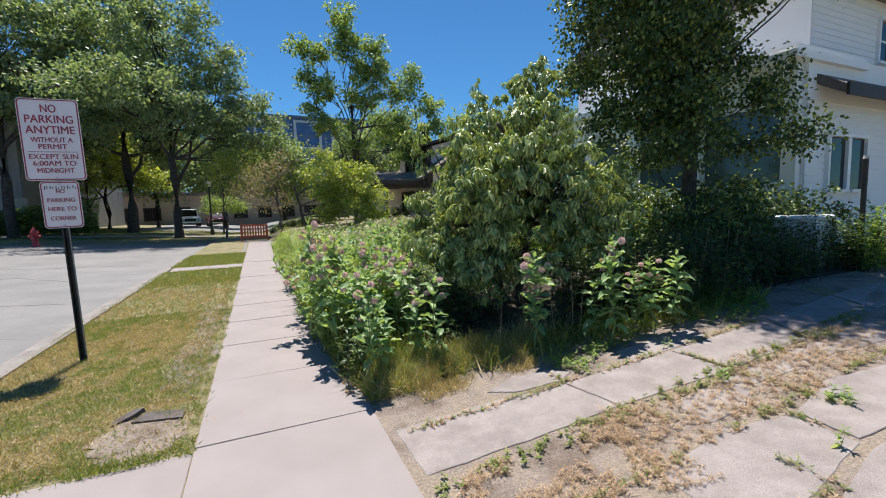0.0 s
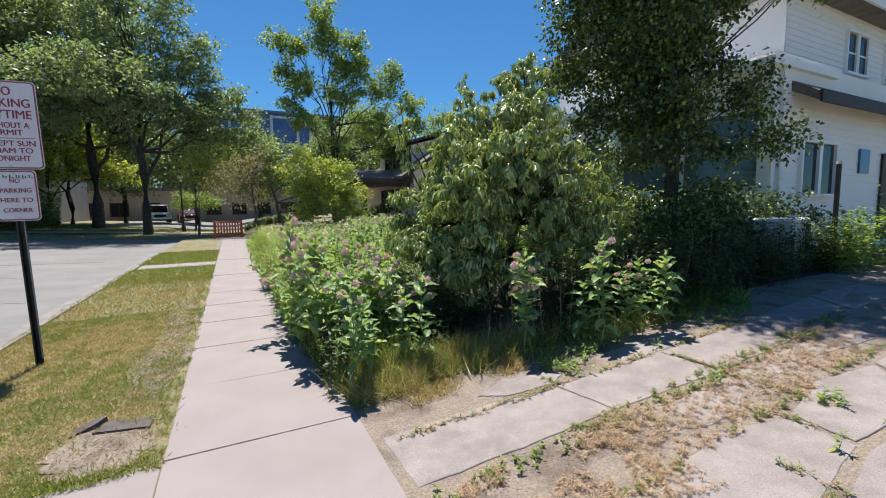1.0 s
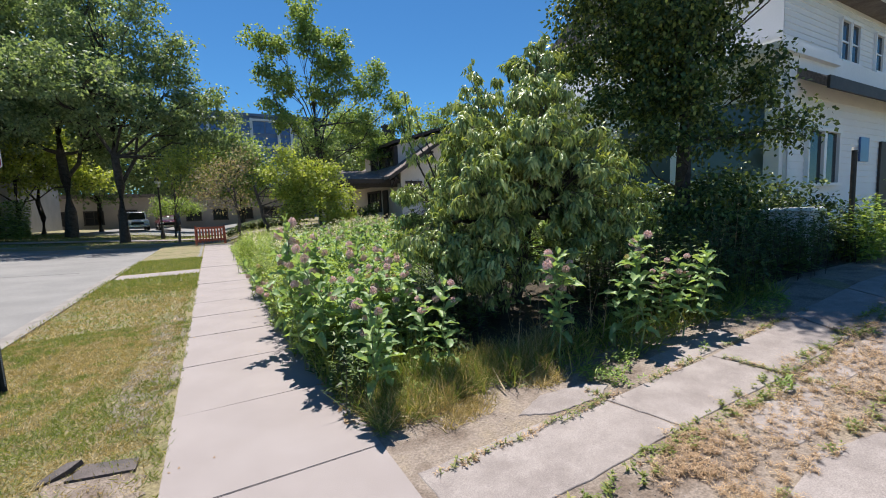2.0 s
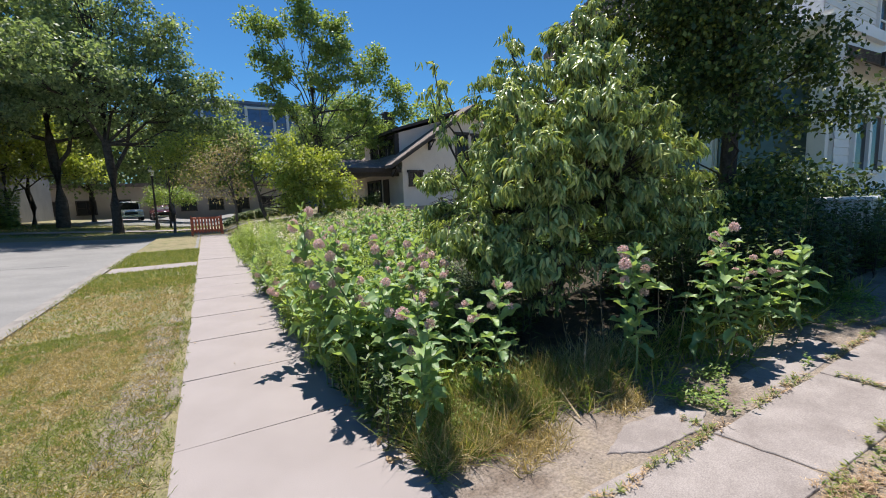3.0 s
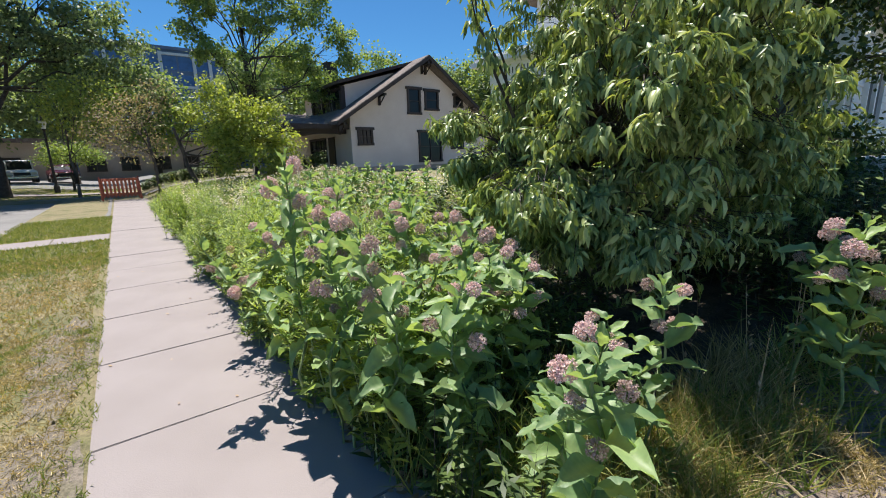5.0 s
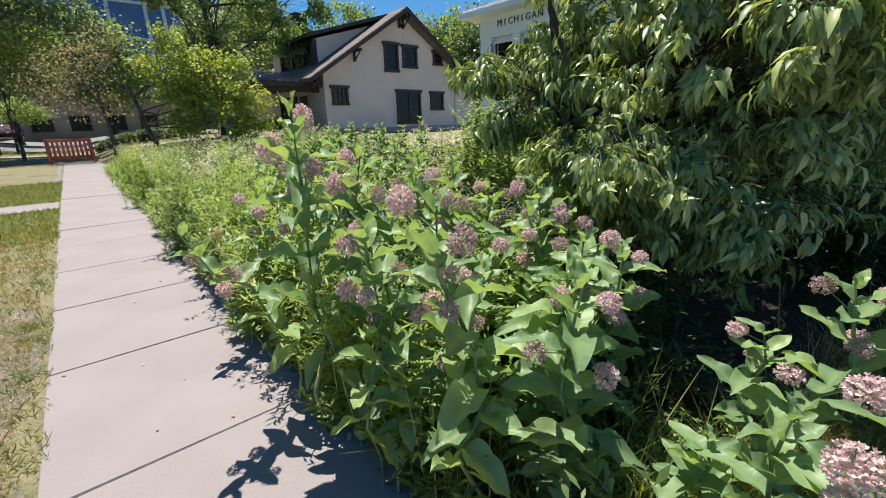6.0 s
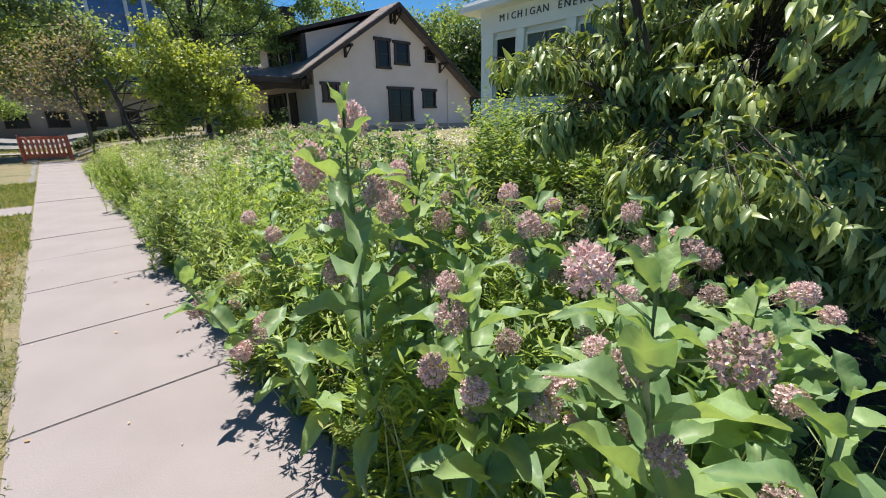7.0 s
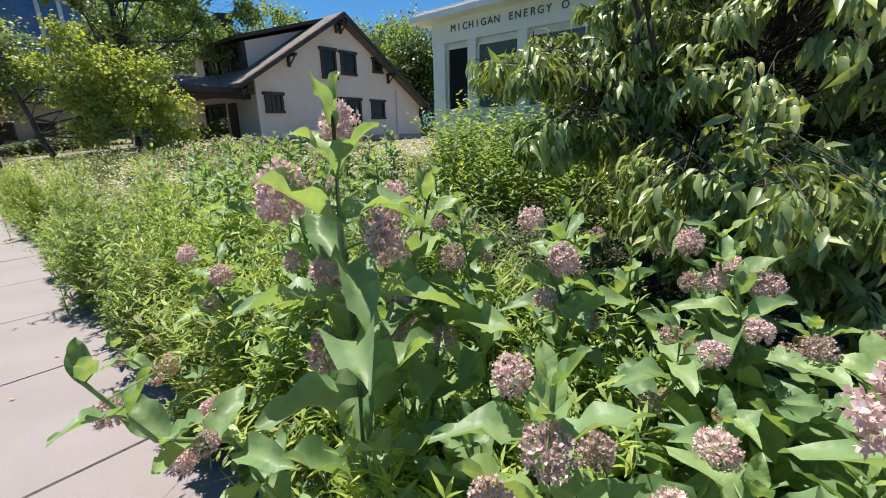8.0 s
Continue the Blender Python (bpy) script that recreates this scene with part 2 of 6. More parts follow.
def box(bm, x0, x1, y0, y1, z0, z1, bevel=0.0):
    r = bmesh.ops.create_cube(bm, size=1.0)
    vs = r["verts"]
    for v in vs:
        v.co = Vector((x0 + (v.co.x + 0.5) * (x1 - x0), y0 + (v.co.y + 0.5) * (y1 - y0), z0 + (v.co.z + 0.5) * (z1 - z0)))
    if bevel:
        es = list({e for v in vs for e in v.link_edges})
        bmesh.ops.bevel(bm, geom=es, offset=bevel, segments=1, affect="EDGES")
    return bm


def prism(bm, pts, axis, a, b):
    """A polygon of (u, v) points pushed from a to b along an axis; u, v are the other two in order."""
    def co(u, v, w):
        return {"x": (w, u, v), "y": (u, w, v), "z": (u, v, w)}[axis]
    lo = [bm.verts.new(co(u, v, a)) for u, v in pts]
    hi = [bm.verts.new(co(u, v, b)) for u, v in pts]
    bm.faces.new(lo)
    bm.faces.new(hi[::-1])
    n = len(pts)
    for i in range(n):
        bm.faces.new((lo[i], hi[i], hi[(i + 1) % n], lo[(i + 1) % n]))
    bmesh.ops.recalc_face_normals(bm, faces=bm.faces[:])
    return bm


def rod(bm, a, b, r0, r1=None, sides=8):
    a, b = Vector(a), Vector(b)
    r1 = r0 if r1 is None else r1
    q = (b - a).to_track_quat("Z", "Y")
    rings = []
    for p, r in ((a, r0), (b, r1)):
        rings.append([bm.verts.new(p + q @ Vector((r * math.cos(2 * math.pi * i / sides), r * math.sin(2 * math.pi * i / sides), 0))) for i in range(sides)])
    for i in range(sides):
        bm.faces.new((rings[0][i], rings[0][(i + 1) % sides], rings[1][(i + 1) % sides], rings[1][i]))
    bm.faces.new(rings[0][::-1])
    bm.faces.new(rings[1])
    return bm


def lathe(bm, profile, sides=16, centre=(0, 0, 0)):
    rings = []
    for r, z in profile:
        rings.append([bm.verts.new((centre[0] + r * math.cos(2 * math.pi * i / sides), centre[1] + r * math.sin(2 * math.pi * i / sides), centre[2] + z)) for i in range(sides)])
    for p, q in zip(rings, rings[1:]):
        for i in range(sides):
            bm.faces.new((p[i], p[(i + 1) % sides], q[(i + 1) % sides], q[i]))
    bm.faces.new(rings[0][::-1])
    bm.faces.new(rings[-1])
    return bm


def mesh_np(name, verts, quads=None, tris=None, smooth=True):
    me = bpy.data.meshes.new(name)
    nq = 0 if quads is None else len(quads)
    ntr = 0 if tris is None else len(tris)
    loops = np.concatenate([a.reshape(-1) for a in (quads, tris) if a is not None]).astype(np.int32)
    starts = np.concatenate([np.arange(nq) * 4, nq * 4 + np.arange(ntr) * 3]).astype(np.int32)
    me.vertices.add(len(verts))
    me.vertices.foreach_set("co", np.ascontiguousarray(verts, dtype=np.float32).reshape(-1))
    me.loops.add(len(loops))
    me.loops.foreach_set("vertex_index", loops)
    me.polygons.add(nq + ntr)
    me.polygons.foreach_set("loop_start", starts)
    if smooth:
        me.polygons.foreach_set("use_smooth", np.ones(nq + ntr, dtype=bool))
    me.update(calc_edges=True)
    return me


def unit(a):
    return a / np.maximum(np.linalg.norm(a, axis=-1, keepdims=True), 1e-9)


LANCE = ((0.0, 0.12), (0.3, 1.0), (0.65, 0.72), (1.0, 0.0))
OVAL = ((0.0, 0.15), (0.35, 1.0), (0.75, 0.8), (1.0, 0.0))
PEACH = ((0.0, 0.0), (0.25, 0.9), (0.62, 1.0), (1.0, 0.0))
BLADE = ((0.0, 1.0), (0.5, 0.75), (1.0, 0.0))
KITE = ((0.0, 0.0), (0.5, 1.0), (1.0, 0.0))


def leaf_mesh(name, P, D, N, L, W, shape=LANCE, droop=0.25, fold=0.0, smooth=True):
    """Many leaves at once: roots P, ways D, upper sides N, lengths L, half widths W; a fold sinks the rib."""
    n = len(P)
    D = unit(D)
    S = unit(np.cross(D, N))
    U = np.cross(S, D)
    rows, quads, tris, k = [], [], [], 0
    idx = []
    for u, w in shape:
        c = P + D * (L * u)[:, None] - U * (droop * L * u * u)[:, None]
        if w == 0:
            rows.append(c)
            idx.append((k,))
            k += 1
        else:
            side = S * (W * w)[:, None]
            lift = U * (fold * W * w)[:, None]
            row = [c - side + lift, c, c + side + lift] if fold else [c - side, c + side]
            rows += row
            idx.append(tuple(range(k, k + len(row))))
            k += len(row)
    verts = np.stack(rows, 1).reshape(-1, 3)
    base = (np.arange(n) * k)[:, None]
    for a, b in zip(idx, idx[1:]):
        wide = a if len(a) > 1 else b
        for j in range(len(wide) - 1):
            if len(a) > 1 and len(b) > 1:
                quads.append(base + np.array([[a[j], a[j + 1], b[j + 1], b[j]]]))
            elif len(a) > 1:
                tris.append(base + np.array([[a[j], a[j + 1], b[0]]]))
            else:
                tris.append(base + np.array([[a[0], b[j + 1], b[j]]]))
    return mesh_np(name, verts, np.concatenate(quads) if quads else None, np.concatenate(tris) if tris else None, smooth)


def link_mesh(name, me, material, parent=None, label=""):
    me.materials.append(material)
    ob = new(name, me)
    if parent is not None:
        ob.parent = parent
    if label:
        ob["label"] = label
    return ob


class Tubes:
    """Tapered limbs gathered into one mesh."""
    def __init__(self, sides=6):
        self.v, self.f, self.sides = [], [], sides

    def add(self, pts, radii):
        s = self.sides
        start = len(self.v)
        for i, p in enumerate(pts):
            d = (Vector(pts[min(i + 1, len(pts) - 1)]) - Vector(pts[max(i - 1, 0)]))
            q = d.to_track_quat("Z", "Y") if d.length > 1e-6 else Vector((0, 0, 1)).to_track_quat("Z", "Y")
            for k in range(s):
                a = 2 * math.pi * k / s
                self.v.append(tuple(Vector(p) + q @ Vector((radii[i] * math.cos(a), radii[i] * math.sin(a), 0))))
        for i in range(len(pts) - 1):
            for k in range(s):
                a, b = start + i * s + k, start + i * s + (k + 1) % s
                self.f.append((a, b, b + s, a + s))

    def mesh(self, name):
        return mesh_np(name, np.array(self.v), np.array(self.f))


def bend(a, b, r, n=5, sag=0.0, sway=0.07):
    a, b = Vector(a), Vector(b)
    amp = (b - a).length * sway
    out = []
    for i in range(n):
        t = i / (n - 1)
        w = math.sin(math.pi * t)
        out.append(a.lerp(b, t) + Vector((r.uniform(-amp, amp) * w, r.uniform(-amp, amp) * w, r.uniform(-amp, amp) * w - sag * w)))
    return out


def tree(name, label, category, base, trunk_top, trunk_r, lobes, clumps, per, leaf, material, bark, seed, spread=0.35, shape=KITE, droop=0.3, hang=0.3, group="", lean=(0, 0), twigs=True, spray=0.0, flat=0.7, sway=0.025, shell=0.55):
    """A trunk with limbs to each lobe of the crown, twigs to its clumps and leaves round every clump's middle."""
    r, g = random.Random(seed), np.random.default_rng(seed)
    ob = thing(name, label, category, base, 0, group)
    wood = Tubes(8)
    top = Vector((lean[0], lean[1], trunk_top))
    path = bend((0, 0, -0.15), top, r, 6, 0.0, sway)
    wood.add(path, [trunk_r * (1.1 if i == 0 else 1 - 0.5 * i / 5) for i in range(6)])
    limbs = Tubes(5)
    vol = [(l[3] * l[4] * l[5]) ** 0.67 for l in lobes]
    centres, outward = [], []
    for l, v in zip(lobes, vol):
        c = Vector(l[:3])
        k = r.uniform(0.45, 0.95)
        start = path[min(5, int(k * 5))] if c.z > trunk_top * 0.8 else path[max(1, min(4, int(5 * 1.05 * c.z / trunk_top)))]
        way = bend(start, c, r, 5)
        lr = trunk_r * 0.42 * min(1.0, max(0.35, l[3] / (1.2 + 0.1 * trunk_top)))
        limbs.add(way, [lr, lr * 0.8, lr * 0.62, lr * 0.45, lr * 0.3])
        m = max(3, int(clumps * v / sum(vol)))
        d = unit(g.normal(size=(m, 3)))
        rad = g.uniform(0.25, 1.08, (m, 1)) ** shell
        pts = np.array(l[:3]) + d * rad * np.array(l[3:6])
        centres.append(pts)
        outward.append(unit(d + np.array([0, 0, 0.25])))
        if twigs:
            for p in pts[:: 3]:
                j = way[r.randint(2, 4)]
                limbs.add(bend(j, p, r, 3), [lr * 0.25, lr * 0.16, lr * 0.06])
    C, O = np.concatenate(centres), np.concatenate(outward)
    O = O[C[:, 2] > 0.1]
    C = C[C[:, 2] > 0.1]
    n = len(C) * per
    cc = np.repeat(C, per, 0)
    off = g.normal(size=(n, 3)) * spread * g.uniform(0.5, 1.3, (len(C), 1)).repeat(per, 0)
    off[:, 2] *= flat
    along = g.uniform(-1.0, 0.7, (n, 1)) * spray
    P = cc + off * (1.0 - 0.4 * along / max(spray, 1e-6) if spray else 1.0) + np.repeat(O, per, 0) * along
    D = unit(g.normal(size=(n, 3)) * 0.8 + unit(off) * 0.6 + np.array([0, 0, -hang]))
    N = unit(g.normal(size=(n, 3)) * 0.6 + np.array([0, 0, 1.0]))
    sz = g.uniform(0.7, 1.25, n)
    crown = leaf_mesh("crown", P, D, N, leaf[0] * sz, leaf[1] * sz, shape, droop)
    link_mesh("trunk", wood.mesh("trunk"), bark, ob)
    link_mesh("branchwork", limbs.mesh("branchwork"), bark, ob)
    link_mesh("crown", crown, material, ob)
    return ob


# ---- ground, road, pavement ----
def axis_steps(stops):
    out = []
    for (a, b, step) in stops:
        n = max(1, round((b - a) / step))
        out += [a + (b - a) * i / n for i in range(n)]
    return out + [stops[-1][1]]


KERB_X = -1.95


def road_here(x, y):
    return (x < KERB_X - 0.15 and y < 30.4) or (x < 0.0 and 19.0 < y < 30.4)


def sheet(xs, ys, keep, lift):
    verts, ids, faces = [], {}, []
    for j in range(len(ys) - 1):
        for i in range(len(xs) - 1):
            if keep((xs[i] + xs[i + 1]) / 2, (ys[j] + ys[j + 1]) / 2):
                f = []
                for a, b in ((i, j), (i + 1, j), (i + 1, j + 1), (i, j + 1)):
                    if (a, b) not in ids:
                        ids[(a, b)] = len(verts)
                        verts.append((xs[a], ys[b], lift(xs[a], ys[b])))
                    f.append(ids[(a, b)])
                faces.append(f)
    return mesh_np("sheet", np.array(verts), np.array(faces))


GX = axis_steps([(-600, -60, 90), (-60, -16, 6), (-16, -2.1, 1.0), (-2.1, 0.1, 0.2), (0.1, 0.16, 0.06), (0.16, 1.28, 0.28), (1.28, 1.345, 0.065), (1.345, 8, 0.25), (8, 30, 2), (30, 60, 6), (60, 600, 90)])
GY = axis_steps([(-400, -30, 60), (-30, -2, 2), (-2, 6, 0.25), (6, 19, 1), (19, 30.4, 1.14), (30.4, 44, 1.5), (44, 90, 8), (90, 900, 90)])


def land(x, y):
    bumps = 0.012 * noise.noise(Vector((x * 1.7, y * 1.7, 0))) + 0.006 * noise.noise(Vector((x * 6, y * 6, 3)))
    if (-0.8 < x < 0.13 and 2.5 < y < 7) or (x > 1.3 and y < 3.2):
        bumps *= 0.2
    if 0.12 < x < 1.32:
        return -0.05
    return ground_z(x, y) + bumps - 0.016 - (0.14 if x < -2.05 and y < 30.4 else 0)


ground = link_mesh("ground", sheet(GX, GY, lambda x, y: True, land), M_TURF)
tagged(ground, "green and straw coloured lawn with bare soil", "ground", kind="structure")
road = link_mesh("road", sheet(axis_steps([(-60, -16, 4), (-16, -2.1, 1.0), (-2.1, 0.05, 0.43)]), axis_steps([(-60, 19.0, 3), (19.0, 30.4, 1.14)]), road_here, lambda x, y: ground_z(x, y) - (0.125 if x < -2.05 else 0.125 - 0.12 * min(1, max(0, (x + 1.2) / 1.2)))), M_ASPHALT)
tagged(road, "light grey worn asphalt street with sealed cracks", "road", kind="structure")
far_road = link_mesh("road_far", sheet(axis_steps([(-9, 3.5, 1.25)]), axis_steps([(40, 75, 3.5)]), lambda x, y: True, lambda x, y: ground_z(x, y) + 0.03), M_ASPHALT)
tagged(far_road, "sunlit asphalt side street beyond the junction", "road", kind="structure")


def soil_patch(name, label, pts, material, lift=0.012, sink=False):
    bm = bmesh.new()
    f = bm.faces.new([bm.verts.new((x, y, 0)) for x, y in pts])
    bmesh.ops.triangulate(bm, faces=[f])
    bmesh.ops.subdivide_edges(bm, edges=bm.edges[:], cuts=6, use_grid_fill=True)
    for v in bm.verts:
        v.co.z = ground_z(v.co.x, v.co.y) + lift - (0.03 if v.is_boundary and sink else 0)
    bmesh.ops.recalc_face_normals(bm, faces=bm.faces[:])
    ob = part(name, bm, material)
    if ob.data.polygons[0].normal.z < 0:
        ob.data.flip_normals()
    return tagged(ob, label, "ground", kind="structure")


soil_patch("driveway_soil", "dry pale soil and gravel of the old driveway", [(1.3, -4), (14, -4), (14, 2.6), (9, 2.7), (5, 2.75), (2.9, 3.0), (1.3, 3.0)], M_SOIL, -0.005)
# The colour of this sheet carries the shade under weeds and tree.
soil_patch("bed_soil", "dark litter soil under the weeds with shade in its colour", [(1.3, 3.0), (2.9, 3.0), (5, 2.75), (9.8, 2.7), (9.8, 9), (1.3, 12)], M_MOULD_SHADE, -0.005)


def ragged(cx, cy, rx, ry, n=70, seed=1):
    r = random.Random(seed)
    return [(cx + rx * math.cos(2 * math.pi * i / n) * k, cy + ry * math.sin(2 * math.pi * i / n) * k) for i in range(n) for k in (0.85 + 0.22 * noise.noise(Vector((math.cos(6.2832 * i / n) * 2, math.sin(6.2832 * i / n) * 2, seed))) + r.uniform(-0.12, 0.12),)]


def bare_spot(label, cx, cy, rx, ry, seed, earth=M_SOIL):
    rim = ragged(cx, cy, rx, ry, 48, seed)
    rings = [[(cx, cy)] * 48] + [[(cx + (x - cx) * f, cy + (y - cy) * f) for x, y in rim] for f in (0.4, 0.75, 1.0)]
    v = np.array([(x, y, ground_z(x, y) - 0.009) for ring in rings for x, y in ring])
    q = np.array([(a * 48 + k, a * 48 + (k + 1) % 48, (a + 1) * 48 + (k + 1) % 48, (a + 1) * 48 + k) for a in range(3) for k in range(48)])[:, ::-1]
    return tagged(link_mesh("bare_soil", mesh_np("bare_soil", v, q), earth), label, "ground", kind="structure")


bare_spot("bare trodden soil in the verge", -0.27, 3.12, 0.36, 0.44, 4)
bare_spot("worn bare soil beside the pavement", -0.14, 4.75, 0.26, 1.0, 5, M_TRODDEN)
bare_spot("worn bare soil beside the pavement", -0.12, 6.8, 0.24, 1.2, 6, M_TRODDEN)

pavement = thing("pavement", "pale concrete pavement of square slabs with tooled joints", "pavement", kind="structure")
SLAB, Y0 = 1.206, 2.735


def slab_mesh(name, w, d, h, seed):
    bm = bmesh.new()
    box(bm, -w / 2, w / 2, -d / 2, d / 2, -h, 0)
    bmesh.ops.bevel(bm, geom=[e for e in bm.edges if all(v.co.z > -0.01 for v in e.verts)], offset=0.004, segments=2, affect="EDGES")
    me = bpy.data.meshes.new(name)
    bm.to_mesh(me)
    bm.free()
    me.materials.append(M_CONC)
    return me


walk_slab = slab_mesh("pavement_slab", 1.225, SLAB - 0.005, 0.1, 1)
for k in range(-5, 20):
    share("pavement_slab", walk_slab, pavement, pose(0.723, Y0 + SLAB * (k + 0.5), rnd.uniform(-0.003, 0.003), rnd.uniform(-0.15, 0.15), rnd.uniform(-0.15, 0.15), rnd.uniform(-0.15, 0.15)))

verge_walk = thing("driveway_apron", "pale concrete apron between pavement and street", "pavement", kind="structure")
apron = slab_mesh("apron_slab", 2.01, 1.6, 0.1, 2)
for k in range(3):
    share("apron_slab", apron, verge_walk, pose(-0.904, 2.72 - 0.81 - 1.61 * k, -0.006, 0, 0.2, 0))
cross = thing("carriage_walk", "narrow concrete strip crossing the verge", "pavement", kind="structure")
strip = slab_mesh("strip_slab", 0.93, 0.95, 0.1, 3)
for k in range(2):
    share("strip_slab", strip, cross, pose(-0.38 - 0.95 * k, 14.0, 0.0))

kerb = thing("kerb", "weathered concrete kerb along the street", "kerb", kind="structure")
kerb_me = bpy.data.meshes.new("kerb_stone")
_b = bmesh.new()
prism(_b, [(-0.34, -0.3), (-0.34, -0.115), (-0.06, -0.10), (-0.03, 0.0), (0.1, 0.015), (0.1, -0.3)], "y", 0.004, 2.996)
_b.to_mesh(kerb_me)
_b.free()
kerb_me.materials.append(M_KERB)
for k in range(-5, 6):
    share("kerb_stone", kerb_me, kerb, pose(KERB_X, 0.6 + 3.0 * k, 0.0))
far_kerb = thing("far_kerb", "sunlit concrete kerb on the far side of the junction", "kerb", kind="structure")
for k in range(14):
    x = 0.4 - 3.0 * k
    share("kerb_stone", kerb_me, far_kerb, Matrix.Translation((x, 30.4, ground_z(x, 30.4) + 0.02)) @ Euler((0, radians(2.6), radians(90))).to_matrix().to_4x4())
far_walk = link_mesh("far_pavement", sheet(axis_steps([(-40, -4, 4), (-4, 1, 1)]), axis_steps([(33.2, 34.6, 0.7)]), lambda x, y: True, lambda x, y: ground_z(x, y) + 0.05), M_CONC)
tagged(far_walk, "pale concrete pavement beyond the junction", "pavement", kind="structure")
house_walk = link_mesh("house_path", sheet(axis_steps([(1.4, 9.5, 0.8)]), axis_steps([(29.0, 30.2, 0.6)]), lambda x, y: True, lambda x, y: ground_z(x, y) + 0.06), M_CONC)
tagged(house_walk, "pale concrete path to the porch", "path", kind="structure")

# cracks sealed with tar on the street
for pts in ([(-2.9, 10.1), (-4.4, 10.3), (-6.5, 10.0)], [(-3.2, 17.2), (-5.5, 16.9), (-8, 17.3)], [(-4.0, 13.5), (-5.5, 14.6), (-7.8, 14.2)], [(-2.5, 7.2), (-3.4, 7.9), (-4.1, 9.4)]):
    t = Tubes(4)
    fine = []
    for a, b in zip(pts, pts[1:]):
        fine += [Vector((*a, 0)).lerp(Vector((*b, 0)), i / 6) + Vector((rnd.uniform(-0.05, 0.05), rnd.uniform(-0.06, 0.06), 0)) for i in range(6)]
    t.add([(p.x, p.y, ground_z(p.x, p.y) - 0.128) for p in fine], [0.012] * len(fine))
    tagged(link_mesh("sealed_crack", t.mesh("sealed_crack"), M_SEAL), "dark tar sealed crack in the asphalt", "road mark", kind="structure")

# ---- buildings ----
def window(parent, axis, plane, u0, u1, z0, z1, out, frame_mat, pane_mat, fw=0.1, depth=0.08, mullions=1, head=0.0, rails=1):
    """A framed window on a wall: axis is the wall's normal axis, out its outward sign."""
    w = new("window")
    w.parent = parent
    bm = bmesh.new()

    def bar(a0, a1, b0, b1, d):
        p0, p1 = sorted((plane - out * 0.02, plane + out * d))
        if axis == "y":
            box(bm, a0, a1, p0, p1, b0, b1)
        else:
            box(bm, p0, p1, a0, a1, b0, b1)
    bar(u0 - fw, u0, z0, z1, depth)
    bar(u1, u1 + fw, z0, z1, depth)
    bar(u0 - fw - head, u1 + fw + head, z1, z1 + fw * 1.2, depth + 0.02)
    bar(u0 - fw - 0.03, u1 + fw + 0.03, z0 - fw, z0, depth + 0.05)
    part("frame", bm, frame_mat, w)
    for i in range(1, mullions + 1):
        m = u0 + (u1 - u0) * i / (mullions + 1)
        bm = bmesh.new()
        bar(m - 0.03, m + 0.03, z0, z1, depth * 0.7)
        part("mullion", bm, frame_mat, w)
    if rails:
        zm = (z0 + z1) / 2
        bm = bmesh.new()
        bar(u0, u1, zm - 0.02, zm + 0.02, depth * 0.55)
        part("meeting_rail", bm, frame_mat, w)
    bm = bmesh.new()
    bar(u0, u1, z0, z1, 0.012)
    part("pane", bm, pane_mat, w)
    return w


def slope_roof(name, parent, ridge, eave, y0, y1, thick, material, label=""):
    """One sloping slab between two (x, z) lines, along y."""
    (xr, zr), (xe, ze) = ridge, eave
    bm = bmesh.new()
    prism(bm, [(xr, zr), (xe, ze), (xe, ze - thick), (xr, zr - thick)], "y", y0, y1)
    return part(name, bm, material, parent, label)


